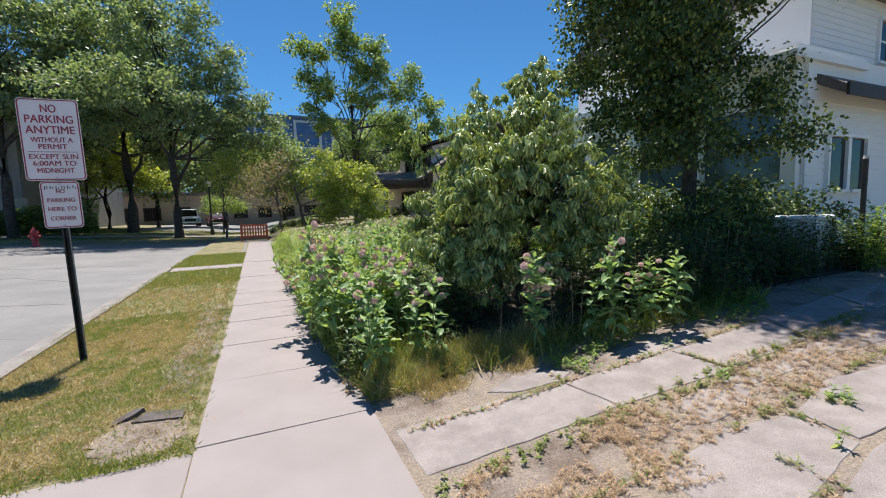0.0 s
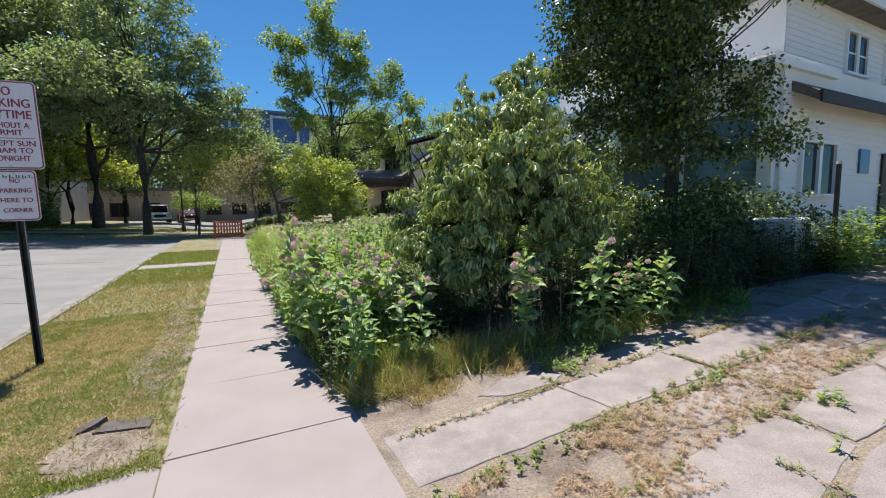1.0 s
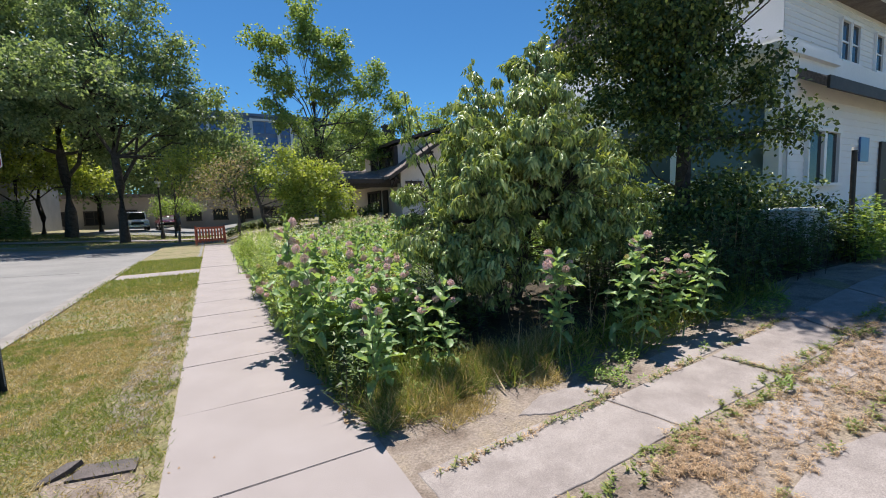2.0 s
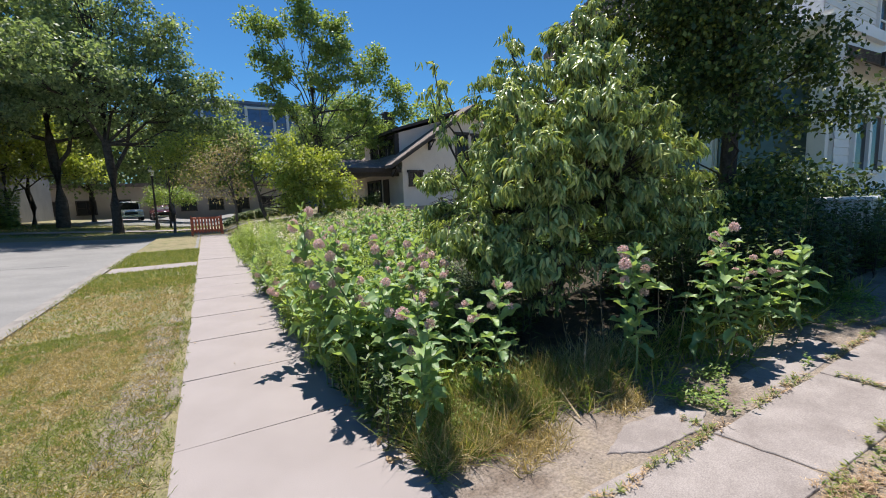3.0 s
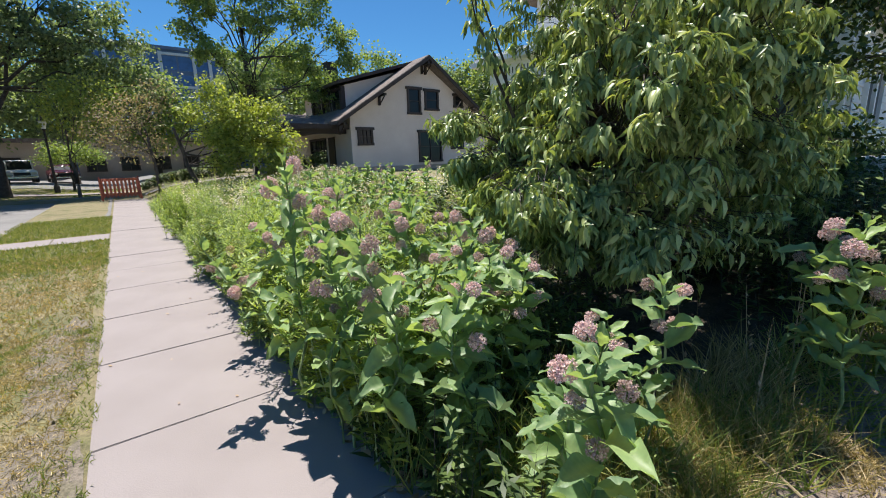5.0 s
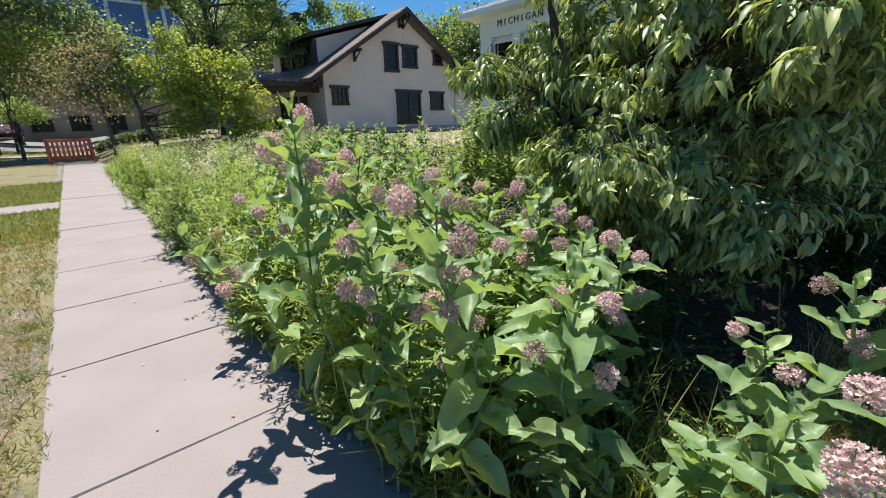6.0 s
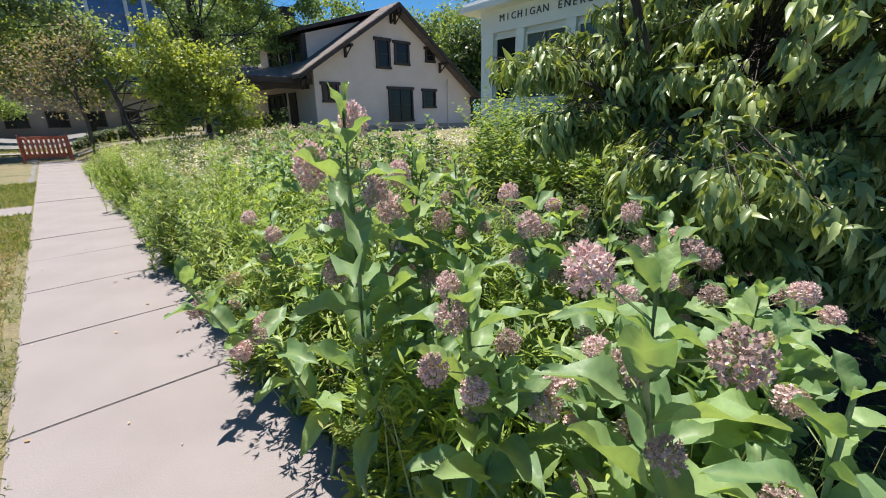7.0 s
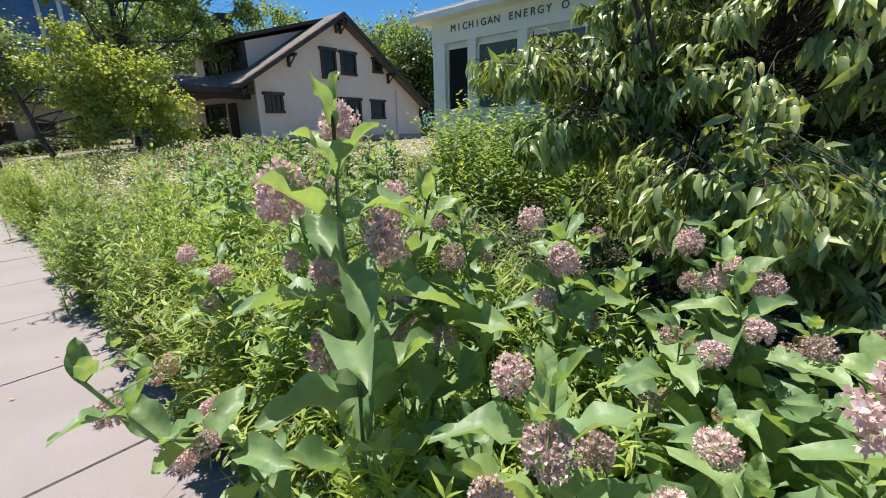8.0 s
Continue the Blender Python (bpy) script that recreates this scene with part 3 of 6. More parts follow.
def tan_house():
    ob = thing("house", "tan stucco gabled house with dark brown trim and shed dormer", "house")
    y0, y1, gz = 26.86, 38.0, 0.6
    apex, el, er = (17.65, 8.05), (10.95, 3.75), (25.0, 2.9)
    bm = bmesh.new()
    prism(bm, [(12.1, gz), (24.6, gz), (24.6, 3.2), (17.65, 7.72), (12.1, 4.1)], "y", y0, y1)
    part("wall", bm, M_STUCCO, ob, "tan stucco walls")
    bm = bmesh.new()
    box(bm, 12.05, 24.65, y0 - 0.05, y1 + 0.05, gz - 0.3, gz + 0.45)
    part("foundation", bm, M_TANWALL, ob)
    slope_roof("roof", ob, apex, el, y0 - 0.75, y1 + 0.6, 0.2, M_ROOF, "weathered shingle roof slope")
    slope_roof("roof", ob, apex, er, y0 - 0.75, y1 + 0.6, 0.2, M_ROOF, "weathered shingle roof slope")
    for e in (el, er):
        (xr, zr), (xe, ze) = apex, e
        bm = bmesh.new()
        prism(bm, [(xr, zr - 0.03), (xe, ze - 0.03), (xe, ze - 0.27), (xr, zr - 0.3)], "y", y0 - 0.84, y0 - 0.753)
        part("bargeboard", bm, M_BROWNTRIM, ob, "dark brown bargeboard")
        for k in (0.02, 0.52, 0.94):
            x, z = xr + (xe - xr) * k, zr + (ze - zr) * k
            bm = bmesh.new()
            box(bm, x - 0.07, x + 0.07, y0 - 0.9, y0 - 0.005, z - 0.5, z - 0.36)
            box(bm, x - 0.06, x + 0.06, y0 - 0.16, y0 - 0.006, z - 1.0, z - 0.5)
            rod(bm, (x, y0 - 0.8, z - 0.48), (x, y0 - 0.1, z - 0.98), 0.05, 0.05, 4)
            part("bracket", bm, M_BROWNTRIM, ob, "dark timber eave bracket")
    for u0, u1, z0, z1, mul in ((12.66, 13.44, 2.5, 3.3, 2), (16.42, 17.22, 4.5, 5.95, 0), (17.82, 18.72, 4.8, 5.9, 0), (20.03, 20.93, 2.2, 3.15, 0), (17.2, 18.9, 1.35, 3.2, 1), (20.35, 20.9, 5.1, 5.75, 0)):
        window(ob, "y", y0, u0, u1, z0, z1, -1, M_BROWNTRIM, M_PANE, 0.14, 0.09, mul, 0.1)
    bm = bmesh.new()
    rod(bm, (22.2, y0 - 0.06, gz), (22.2, y0 - 0.06, 4.0), 0.05)
    part("downpipe", bm, M_STUCCO, ob)
    # shed dormer towards the street
    d0, d1 = 28.4, 35.5
    bm = bmesh.new()
    prism(bm, [(12.6, 4.4), (12.6, 6.15), (17.2, 7.45), (17.2, 7.0)], "y", d0, d1)
    part("dormer_wall", bm, M_STUCCO, ob)
    bm = bmesh.new()
    prism(bm, [(11.9, 6.1), (11.9, 6.28), (17.65, 8.0), (17.65, 7.8)], "y", d0 - 0.6, d1 + 0.6)
    part("dormer_roof", bm, M_BROWNTRIM, ob, "dark dormer roof")
    for a in (28.9, 30.7, 32.6):
        window(ob, "x", 12.6, a, a + 1.2, 4.75, 5.9, -1, M_BROWNTRIM, M_PANE, 0.16, 0.1, 0, 0.0)
    bm = bmesh.new()
    box(bm, 12.35, 12.62, d0 - 0.02, d0 + 0.3, 4.2, 6.1)
    part("dormer_post", bm, M_BROWNTRIM, ob)
    bm = bmesh.new()
    box(bm, 14.95, 15.85, 36.3, 37.1, 5.0, 9.05)
    box(bm, 14.87, 15.93, 36.22, 37.18, 9.05, 9.22)
    part("chimney", bm, M_BROWNTRIM, ob, "dark brick chimney")
    # porch
    p0, p1 = 27.6, 35.0
    bm = bmesh.new()
    prism(bm, [(p0 - 0.5, 3.6), ((p0 + p1) / 2, 4.55), (p1 + 0.5, 3.6), (p1 + 0.5, 3.4), (p0 - 0.5, 3.4)], "x", 8.0, 12.4)
    part("porch_roof", bm, M_ROOF, ob, "low pitched porch roof")
    bm = bmesh.new()
    box(bm, 7.95, 12.3, p0 - 0.55, p0 - 0.503, 3.33, 3.62)
    box(bm, 8.1, 12.1, p0 - 0.1, p0 + 0.15, 3.1, 3.39)
    box(bm, 8.05, 8.3, p0, p1, 3.1, 3.39)
    part("porch_beam", bm, M_BROWNTRIM, ob)
    for y in (p0, p1 - 0.45):
        bm = bmesh.new()
        prism(bm, [(8.15, gz), (8.75, gz), (8.68, 1.5), (8.62, 3.1), (8.28, 3.1), (8.22, 1.5)], "y", y, y + 0.45)
        part("porch_column", bm, M_STUCCO, ob)
    bm = bmesh.new()
    box(bm, 8.2, 12.1, p0, p1, gz - 0.3, gz + 0.35)
    part("porch_floor", bm, M_TANWALL, ob)
    bm = bmesh.new()
    box(bm, 12.02, 12.09, 29.3, 30.3, 0.95, 3.0)
    part("door", bm, M_BROWNTRIM, ob, "dark front door")
    window(ob, "x", 12.1, 30.9, 33.6, 1.5, 2.9, -1, M_BROWNTRIM, M_PANE, 0.12, 0.08, 2)
    return ob


def lap_siding(parent, axis, plane, u0, u1, z0, z1, out, step=0.14):
    bm = bmesh.new()
    n = int((z1 - z0) / step)
    for i in range(n):
        z = z0 + i * step
        a, b = plane, plane + out * 0.022
        pts = [(a, z), (b, z), (plane + out * 0.004, z + step), (a, z + step)]
        vs0 = [bm.verts.new((p, u0, q) if axis == "x" else (u0, p, q)) for p, q in pts]
        vs1 = [bm.verts.new((p, u1, q) if axis == "x" else (u1, p, q)) for p, q in pts]
        for k in range(3):
            bm.faces.new((vs0[k], vs0[k + 1], vs1[k + 1], vs1[k]))
    bmesh.ops.recalc_face_normals(bm, faces=bm.faces[:])
    return part("siding", bm, M_WHITE, parent)


def office_house():
    ob = thing("office_house", "white sided two storey house with brown skirt roof", "house")
    x0, y0, y1, gz = 10.2, 4.14, 12.5, 0.3
    bm = bmesh.new()
    box(bm, x0, 24, y0, y1, gz, 4.3)
    part("wall", bm, M_WHITE, ob, "white lower walls")
    lap_siding(ob, "y", y0, x0, 24, 0.6, 3.6, -1)
    bm = bmesh.new()
    box(bm, 12.2, 24, y0 + 0.95, y1, 4.25, 6.6)
    part("upper_wall", bm, M_WHITE, ob, "white upper walls")
    lap_siding(ob, "y", y0 + 0.95, 12.2, 24, 4.6, 6.6, -1)
    bm = bmesh.new()
    prism(bm, [(y0 - 0.45, 3.62), (y0 + 0.95, 4.55), (y0 + 0.95, 4.3), (y0 - 0.45, 3.45)], "x", x0 + 0.3, 24.2)
    part("skirt_roof", bm, M_ROOF, ob, "grey brown shingle skirt roof")
    bm = bmesh.new()
    box(bm, x0 + 0.3, 24.2, y0 - 0.5, y0 - 0.453, 3.42, 3.64)
    part("gutter", bm, M_BROWNTRIM, ob)
    bm = bmesh.new()
    prism(bm, [(y0 + 0.4, 6.55), (y0 + 4.2, 9.0), (y1 + 0.5, 6.55), (y1 + 0.5, 6.4), (y0 + 0.4, 6.4)], "x", 11.7, 24.3)
    part("upper_roof", bm, M_ROOF, ob)
    bm = bmesh.new()
    box(bm, 11.65, 24.3, y0 + 0.34, y0 + 0.397, 6.36, 6.6)
    part("fascia", bm, M_WHITETRIM, ob)
    for u0, u1 in ((10.95, 11.6), (11.72, 12.35)):
        window(ob, "y", y0 - 0.02, u0, u1, 1.72, 2.76, -1, M_WHITETRIM, M_PANE, 0.06, 0.07, 0, 0, 0)
    for u0 in (15.2, 15.85, 17.6):
        window(ob, "y", y0 + 0.93, u0, u0 + 0.5, 4.95, 5.95, -1, M_WHITETRIM, M_PANE, 0.06, 0.06, 0, 0)
    bm = bmesh.new()
    box(bm, 14.85, 15.9, y0 - 0.07, y0 - 0.024, 0.6, 2.7)
    part("side_door", bm, M_BROWNTRIM, ob, "dark side door")
    bm = bmesh.new()
    box(bm, 13.6, 14.1, y0 - 0.06, y0 - 0.024, 2.2, 2.75)
    part("notice_board", bm, M_BLUEPANE, ob, "small blue notice")
    # porch front towards the street: piers, glass, lettered frieze, cornice
    f = x0 - 0.15
    bm = bmesh.new()
    box(bm, f, x0 - 0.003, y0 + 0.1, y1, 3.58, 4.12)
    part("frieze", bm, M_WHITE, ob)
    bm = bmesh.new()
    box(bm, f - 0.42, x0 + 2.0, y0 - 0.1, y1 + 0.42, 4.12, 4.26)
    box(bm, f - 0.34, x0 + 2.0, y0 - 0.05, y1 + 0.34, 4.263, 4.36)
    part("cornice", bm, M_WHITETRIM, ob)
    for y in (4.2, 6.1, 7.9, 9.55, 11.02, 12.05):
        bm = bmesh.new()
        box(bm, f, x0 - 0.003, y, y + (0.42 if y > 12 else 0.26), gz, 3.577)
        part("pier", bm, M_WHITETRIM, ob)
    bm = bmesh.new()
    box(bm, f + 0.03, x0 - 0.004, 4.2, y1 - 0.05, gz, 1.72)
    part("dado", bm, M_WHITE, ob)
    for a, b in ((4.5, 6.06), (6.4, 7.86), (8.2, 9.5), (9.85, 10.98), (11.32, 12.0)):
        window(ob, "x", x0, a, b, 1.9, 3.42, -1, M_WHITETRIM, M_PANEGREEN if b < 11.2 else M_PANE, 0.035, 0.06, 0, 0, 0)
    for k, ch in enumerate("MICHIGAN ENERGY O"):
        if ch == " ":
            continue
        cu = bpy.data.curves.new("letter", "FONT")
        cu.body, cu.size, cu.extrude, cu.align_x = ch, 0.235, 0.008, "CENTER"
        tmp = new("letter_curve", cu)
        me = bpy.data.meshes.new_from_object(tmp.evaluated_get(bpy.context.evaluated_depsgraph_get()))
        bpy.data.objects.remove(tmp)
        me.materials.append(M_BLACKLET)
        t = new("letter", me)
        t.parent = ob
        t.matrix_local = Matrix.Translation((f - 0.012, 11.74 - 0.194 * k, 3.82)) @ Euler((radians(90), 0, radians(-90))).to_matrix().to_4x4()
    return ob


def glass_block():
    ob = thing("office_building", "tall blue glass office block with pale frames", "building")
    x0, x1, y, top = -6.0, 34.0, 92.0, 21.0
    bm = bmesh.new()
    box(bm, x0, x1, y, y + 18, 0, top)
    part("wall", bm, M_FACADE, ob)
    bm = bmesh.new()
    box(bm, x0 - 0.3, x1 + 0.3, y - 0.4, y + 18, top, top + 0.5)
    part("parapet", bm, M_FACADE, ob)
    pane = bpy.data.meshes.new("pane")
    b = bmesh.new()
    box(b, 0.15, 2.35, -0.08, 0, 0.3, 2.9)
    b.to_mesh(pane)
    b.free()
    pane.materials.append(M_BLUEPANE)
    for i in range(16):
        for k in range(2, 6):
            share("pane", pane, ob, pose(x0 + 2.5 * i, y, 0.7 + 3.35 * k))
    for i in (3, 6, 9, 13):
        bm = bmesh.new()
        for xx in (0.0, 5.0):
            box(bm, x0 + 2.5 * i + xx - 0.25, x0 + 2.5 * i + xx + 0.25, y - 0.5, y - 0.09, 9.5, 20.6)
        for k in range(3):
            box(bm, x0 + 2.5 * i + 0.25, x0 + 2.5 * i + 4.75, y - 0.5, y - 0.09, 9.5 + 5.3 * k, 9.9 + 5.3 * k)
        part("bay_frame", bm, M_FRAMEWHITE, ob)
    return ob


def ribbed_hall():
    ob = thing("hall", "grey ribbed metal clad hall behind street trees", "building")
    bm = bmesh.new()
    box(bm, -40, -13.6, 37.0, 60, 0, 12.5)
    part("wall", bm, M_GREYPANEL, ob)
    rib = bpy.data.meshes.new("rib")
    b = bmesh.new()
    box(b, -0.14, 0.14, -0.12, -0.001, 3.2, 12.5)
    b.to_mesh(rib)
    b.free()
    rib.materials.append(M_GREYPANEL)
    for i in range(34):
        share("rib", rib, ob, pose(-13.8 - 0.62 * i, 37.0, 0))
    bm = bmesh.new()
    box(bm, -40, -13.4, 36.7, 36.99, 0, 3.1)
    part("base_wall", bm, M_TANWALL, ob)
    return ob


def low_building(x0, x1, y, h, mat, label):
    ob = thing("low_building", label, "building")
    bm = bmesh.new()
    box(bm, x0, x1, y, y + 10, 0, h)
    part("wall", bm, mat, ob)
    bm = bmesh.new()
    box(bm, x0 - 0.5, x1 + 0.5, y - 0.5, y + 10.5, h, h + 0.4)
    part("roof", bm, M_ROOF, ob)
    n = int((x1 - x0) / 3.2)
    for i in range(n):
        window(ob, "y", y, x0 + 0.8 + 3.2 * i, x0 + 2.4 + 3.2 * i, 1.2, 2.6, -1, M_BROWNTRIM, M_PANE, 0.12, 0.1, 1)
    return ob


tan_house()
office_house()
glass_block()
ribbed_hall()
low_building(-16, -4.5, 62, 4.2, M_TANWALL, "low tan walled building behind parked cars")
low_building(-3, 14, 66, 4.6, M_TANWALL, "low tan walled building beyond the junction")

# ---- street things ----
def printed(text, size, width, m, parent, material, name="print"):
    cu = bpy.data.curves.new(name, "FONT")
    cu.body, cu.size, cu.extrude, cu.align_x = text, size, 0.001, "CENTER"
    tmp = new(name + "_curve", cu)
    me = bpy.data.meshes.new_from_object(tmp.evaluated_get(bpy.context.evaluated_depsgraph_get()))
    bpy.data.objects.remove(tmp)
    me.materials.append(material)
    bm = bmesh.new()
    for dx, dy, dz in ((0, 0, 0), (0.018, 0.006, 0.0003), (-0.018, -0.006, 0.0006)):
        k = len(bm.verts)
        bm.from_mesh(me)
        bm.verts.ensure_lookup_table()
        for v in bm.verts[k:]:
            v.co += Vector((dx * size, dy * size, dz))
    bm.to_mesh(me)
    bm.free()
    xs = [v.co.x for v in me.vertices]
    s = min(1.4, width / (max(xs) - min(xs)))
    ob = new(name, me)
    ob.parent = parent
    ob.matrix_local = m @ Matrix.Diagonal((s, 1, 1, 1))
    return ob


def round_rect(w, h, r, n=5):
    pts = []
    for cx, cz, a0 in ((w / 2 - r, h / 2 - r, 0), (-w / 2 + r, h / 2 - r, 90), (-w / 2 + r, -h / 2 + r, 180), (w / 2 - r, -h / 2 + r, 270)):
        pts += [(cx + r * math.cos(radians(a0 + 90 * i / n)), cz + r * math.sin(radians(a0 + 90 * i / n))) for i in range(n + 1)]
    return pts


def sign_plate(name, w, h, parent, at, lines, rule=None, scribble=False, turn=0.0):
    p = new(name)
    p.parent = parent
    p.matrix_local = pose(*at, 0, turn, 0)
    bm = bmesh.new()
    prism(bm, round_rect(w, h, 0.04), "y", 0, 0.003)
    part("sheet", bm, M_SIGN, p)
    bm = bmesh.new()
    outer, inner = round_rect(w - 0.012, h - 0.012, 0.036), round_rect(w - 0.036, h - 0.036, 0.026)
    a = [bm.verts.new((x, -0.0015, z)) for x, z in outer]
    b = [bm.verts.new((x, -0.0015, z)) for x, z in inner]
    for i in range(len(a)):
        bm.faces.new((a[i], a[(i + 1) % len(a)], b[(i + 1) % len(a)], b[i]))
    part("border", bm, M_SIGNRED, p)
    for text, size, width, z in lines:
        printed(text, size, width, pose(0, -0.002, z, 90), p, M_SIGNRED)
    if rule is not None:
        bm = bmesh.new()
        box(bm, -w * 0.41, w * 0.41, -0.002, -0.0005, rule - 0.003, rule + 0.003)
        part("rule", bm, M_SIGNRED, p)
    if scribble:
        bm = bmesh.new()
        for i in range(6):
            x = -0.13 + 0.048 * i
            box(bm, x, x + 0.008, -0.0035, -0.0022, h / 2 - 0.088 + 0.012 * (i % 2), h / 2 - 0.045)
            box(bm, x + 0.02, x + 0.028, -0.0035, -0.0022, h / 2 - 0.08, h / 2 - 0.05 - 0.008 * (i % 3))
        part("marker_scrawl", bm, M_MARKER, p)
    for z in (h / 2 - 0.03, -h / 2 + 0.03):
        bm = bmesh.new()
        rod(bm, (0, 0.0, z), (0, -0.006, z), 0.009)
        part("bolt", bm, M_HOLE, p)
    return p


post = thing("parking_sign", "white and red parking signs on dark perforated steel post", "sign", (-1.28, 5.4, 0))
post.matrix_world = pose(-1.28, 5.4, 0, 0, -1.0, 0)
bm = bmesh.new()
prism(bm, [(-0.035, -0.006), (-0.022, -0.006), (-0.016, 0.03), (0.016, 0.03), (0.022, -0.006), (0.035, -0.006), (0.035, 0.0), (0.024, 0.0), (0.019, 0.036), (-0.019, 0.036), (-0.024, 0.0), (-0.035, 0.0)], "z", -0.2, 2.82)
part("post", bm, M_POST, post)
# Solid pale tabs paint the daylight that shows through the punched holes.
bm = bmesh.new()
for i in range(76):
    box(bm, 0.0235, 0.0325, -0.009, -0.0062, 0.06 + 0.019 * i, 0.071 + 0.019 * i)
part("hole_daylight_marks", bm, M_HOLE, post, "pale tabs along the post for daylight through punched holes")
sign_plate("upper_sign", 0.51, 0.85, post, (-0.01, -0.012, 2.42), [("NO", 0.115, 0.13, 0.285), ("PARKING", 0.115, 0.40, 0.175), ("ANYTIME", 0.115, 0.41, 0.065), ("WITHOUT A", 0.075, 0.35, -0.025), ("PERMIT", 0.075, 0.24, -0.095), ("EXCEPT SUN", 0.075, 0.41, -0.20), ("6:00AM TO", 0.075, 0.36, -0.27), ("MIDNIGHT", 0.075, 0.31, -0.345)], -0.125)
sign_plate("lower_sign", 0.335, 0.5, post, (0.0, -0.012, 1.735), [("NO", 0.062, 0.075, 0.125), ("PARKING", 0.062, 0.235, 0.03), ("HERE TO", 0.062, 0.24, -0.065), ("CORNER", 0.062, 0.22, -0.165)], None, True)

plate = thing("iron_cover", "cracked dark iron cover tilted out of the bare soil", "cover", (-0.22, 3.42, 0.006), -10)
bm = bmesh.new()
prism(bm, [(-0.16, -0.07), (0.2, -0.09), (0.18, 0.05), (-0.12, 0.09)], "z", -0.03, 0.0)
part("plate", bm, M_PLATE, plate)
bm = bmesh.new()
prism(bm, [(-0.32, -0.08), (-0.17, 0.02), (-0.12, 0.08), (-0.2, 0.09), (-0.3, 0.0)], "z", -0.02, 0.015)
bmesh.ops.rotate(bm, verts=bm.verts[:], cent=(-0.2, 0, 0), matrix=Euler((radians(14), radians(-8), 0)).to_matrix())
part("broken_piece", bm, M_PLATE, plate)


def hydrant(at):
    ob = thing("fire_hydrant", "red painted fire hydrant beside the far kerb", "hydrant", at)
    bm = lathe(bmesh.new(), [(0.19, 0), (0.19, 0.05), (0.13, 0.07), (0.13, 0.6), (0.17, 0.62), (0.17, 0.68), (0.14, 0.74), (0.08, 0.84), (0.04, 0.87), (0.04, 0.94)])
    part("barrel", bm, M_HYDRANT, ob, "", True)
    for a, b in (((-0.12, 0, 0.48), (-0.24, 0, 0.48)), ((0.12, 0, 0.48), (0.24, 0, 0.48)), ((0, -0.12, 0.42), (0, -0.24, 0.42))):
        part("nozzle", rod(bmesh.new(), a, b, 0.07, 0.07, 10), M_HYDRANT, ob)
    return ob


hydrant((-9.4, 26.4, ground_z(-9.4, 31)))


def barricade(at, turn):
    ob = thing("barricade", "orange red wooden slatted barricade across the pavement end", "barricade", at, turn)
    bm = bmesh.new()
    box(bm, -0.74, 0.74, -0.03, 0.0, 0.86, 0.98, 0.008)
    part("top_rail", bm, M_BARRIER, ob)
    bm = bmesh.new()
    box(bm, -0.74, 0.74, -0.03, 0.0, 0.18, 0.30, 0.008)
    part("bottom_rail", bm, M_BARRIER, ob)
    for i in range(10):
        x = -0.66 + 0.147 * i
        bm = bmesh.new()
        box(bm, x - 0.045, x + 0.045, -0.055, -0.031, 0.12, 0.92, 0.006)
        part("slat", bm, M_BARRIER, ob)
    for x in (-0.72, 0.72):
        bm = bmesh.new()
        rod(bm, (x, -0.015, 1.05), (x, -0.32, 0), 0.035, 0.035, 4)
        rod(bm, (x, -0.015, 1.05), (x, 0.3, 0), 0.035, 0.035, 4)
        part("leg", bm, M_BARRIER, ob)
    return ob


barricade((0.42, 27.2, 0.0), 4)


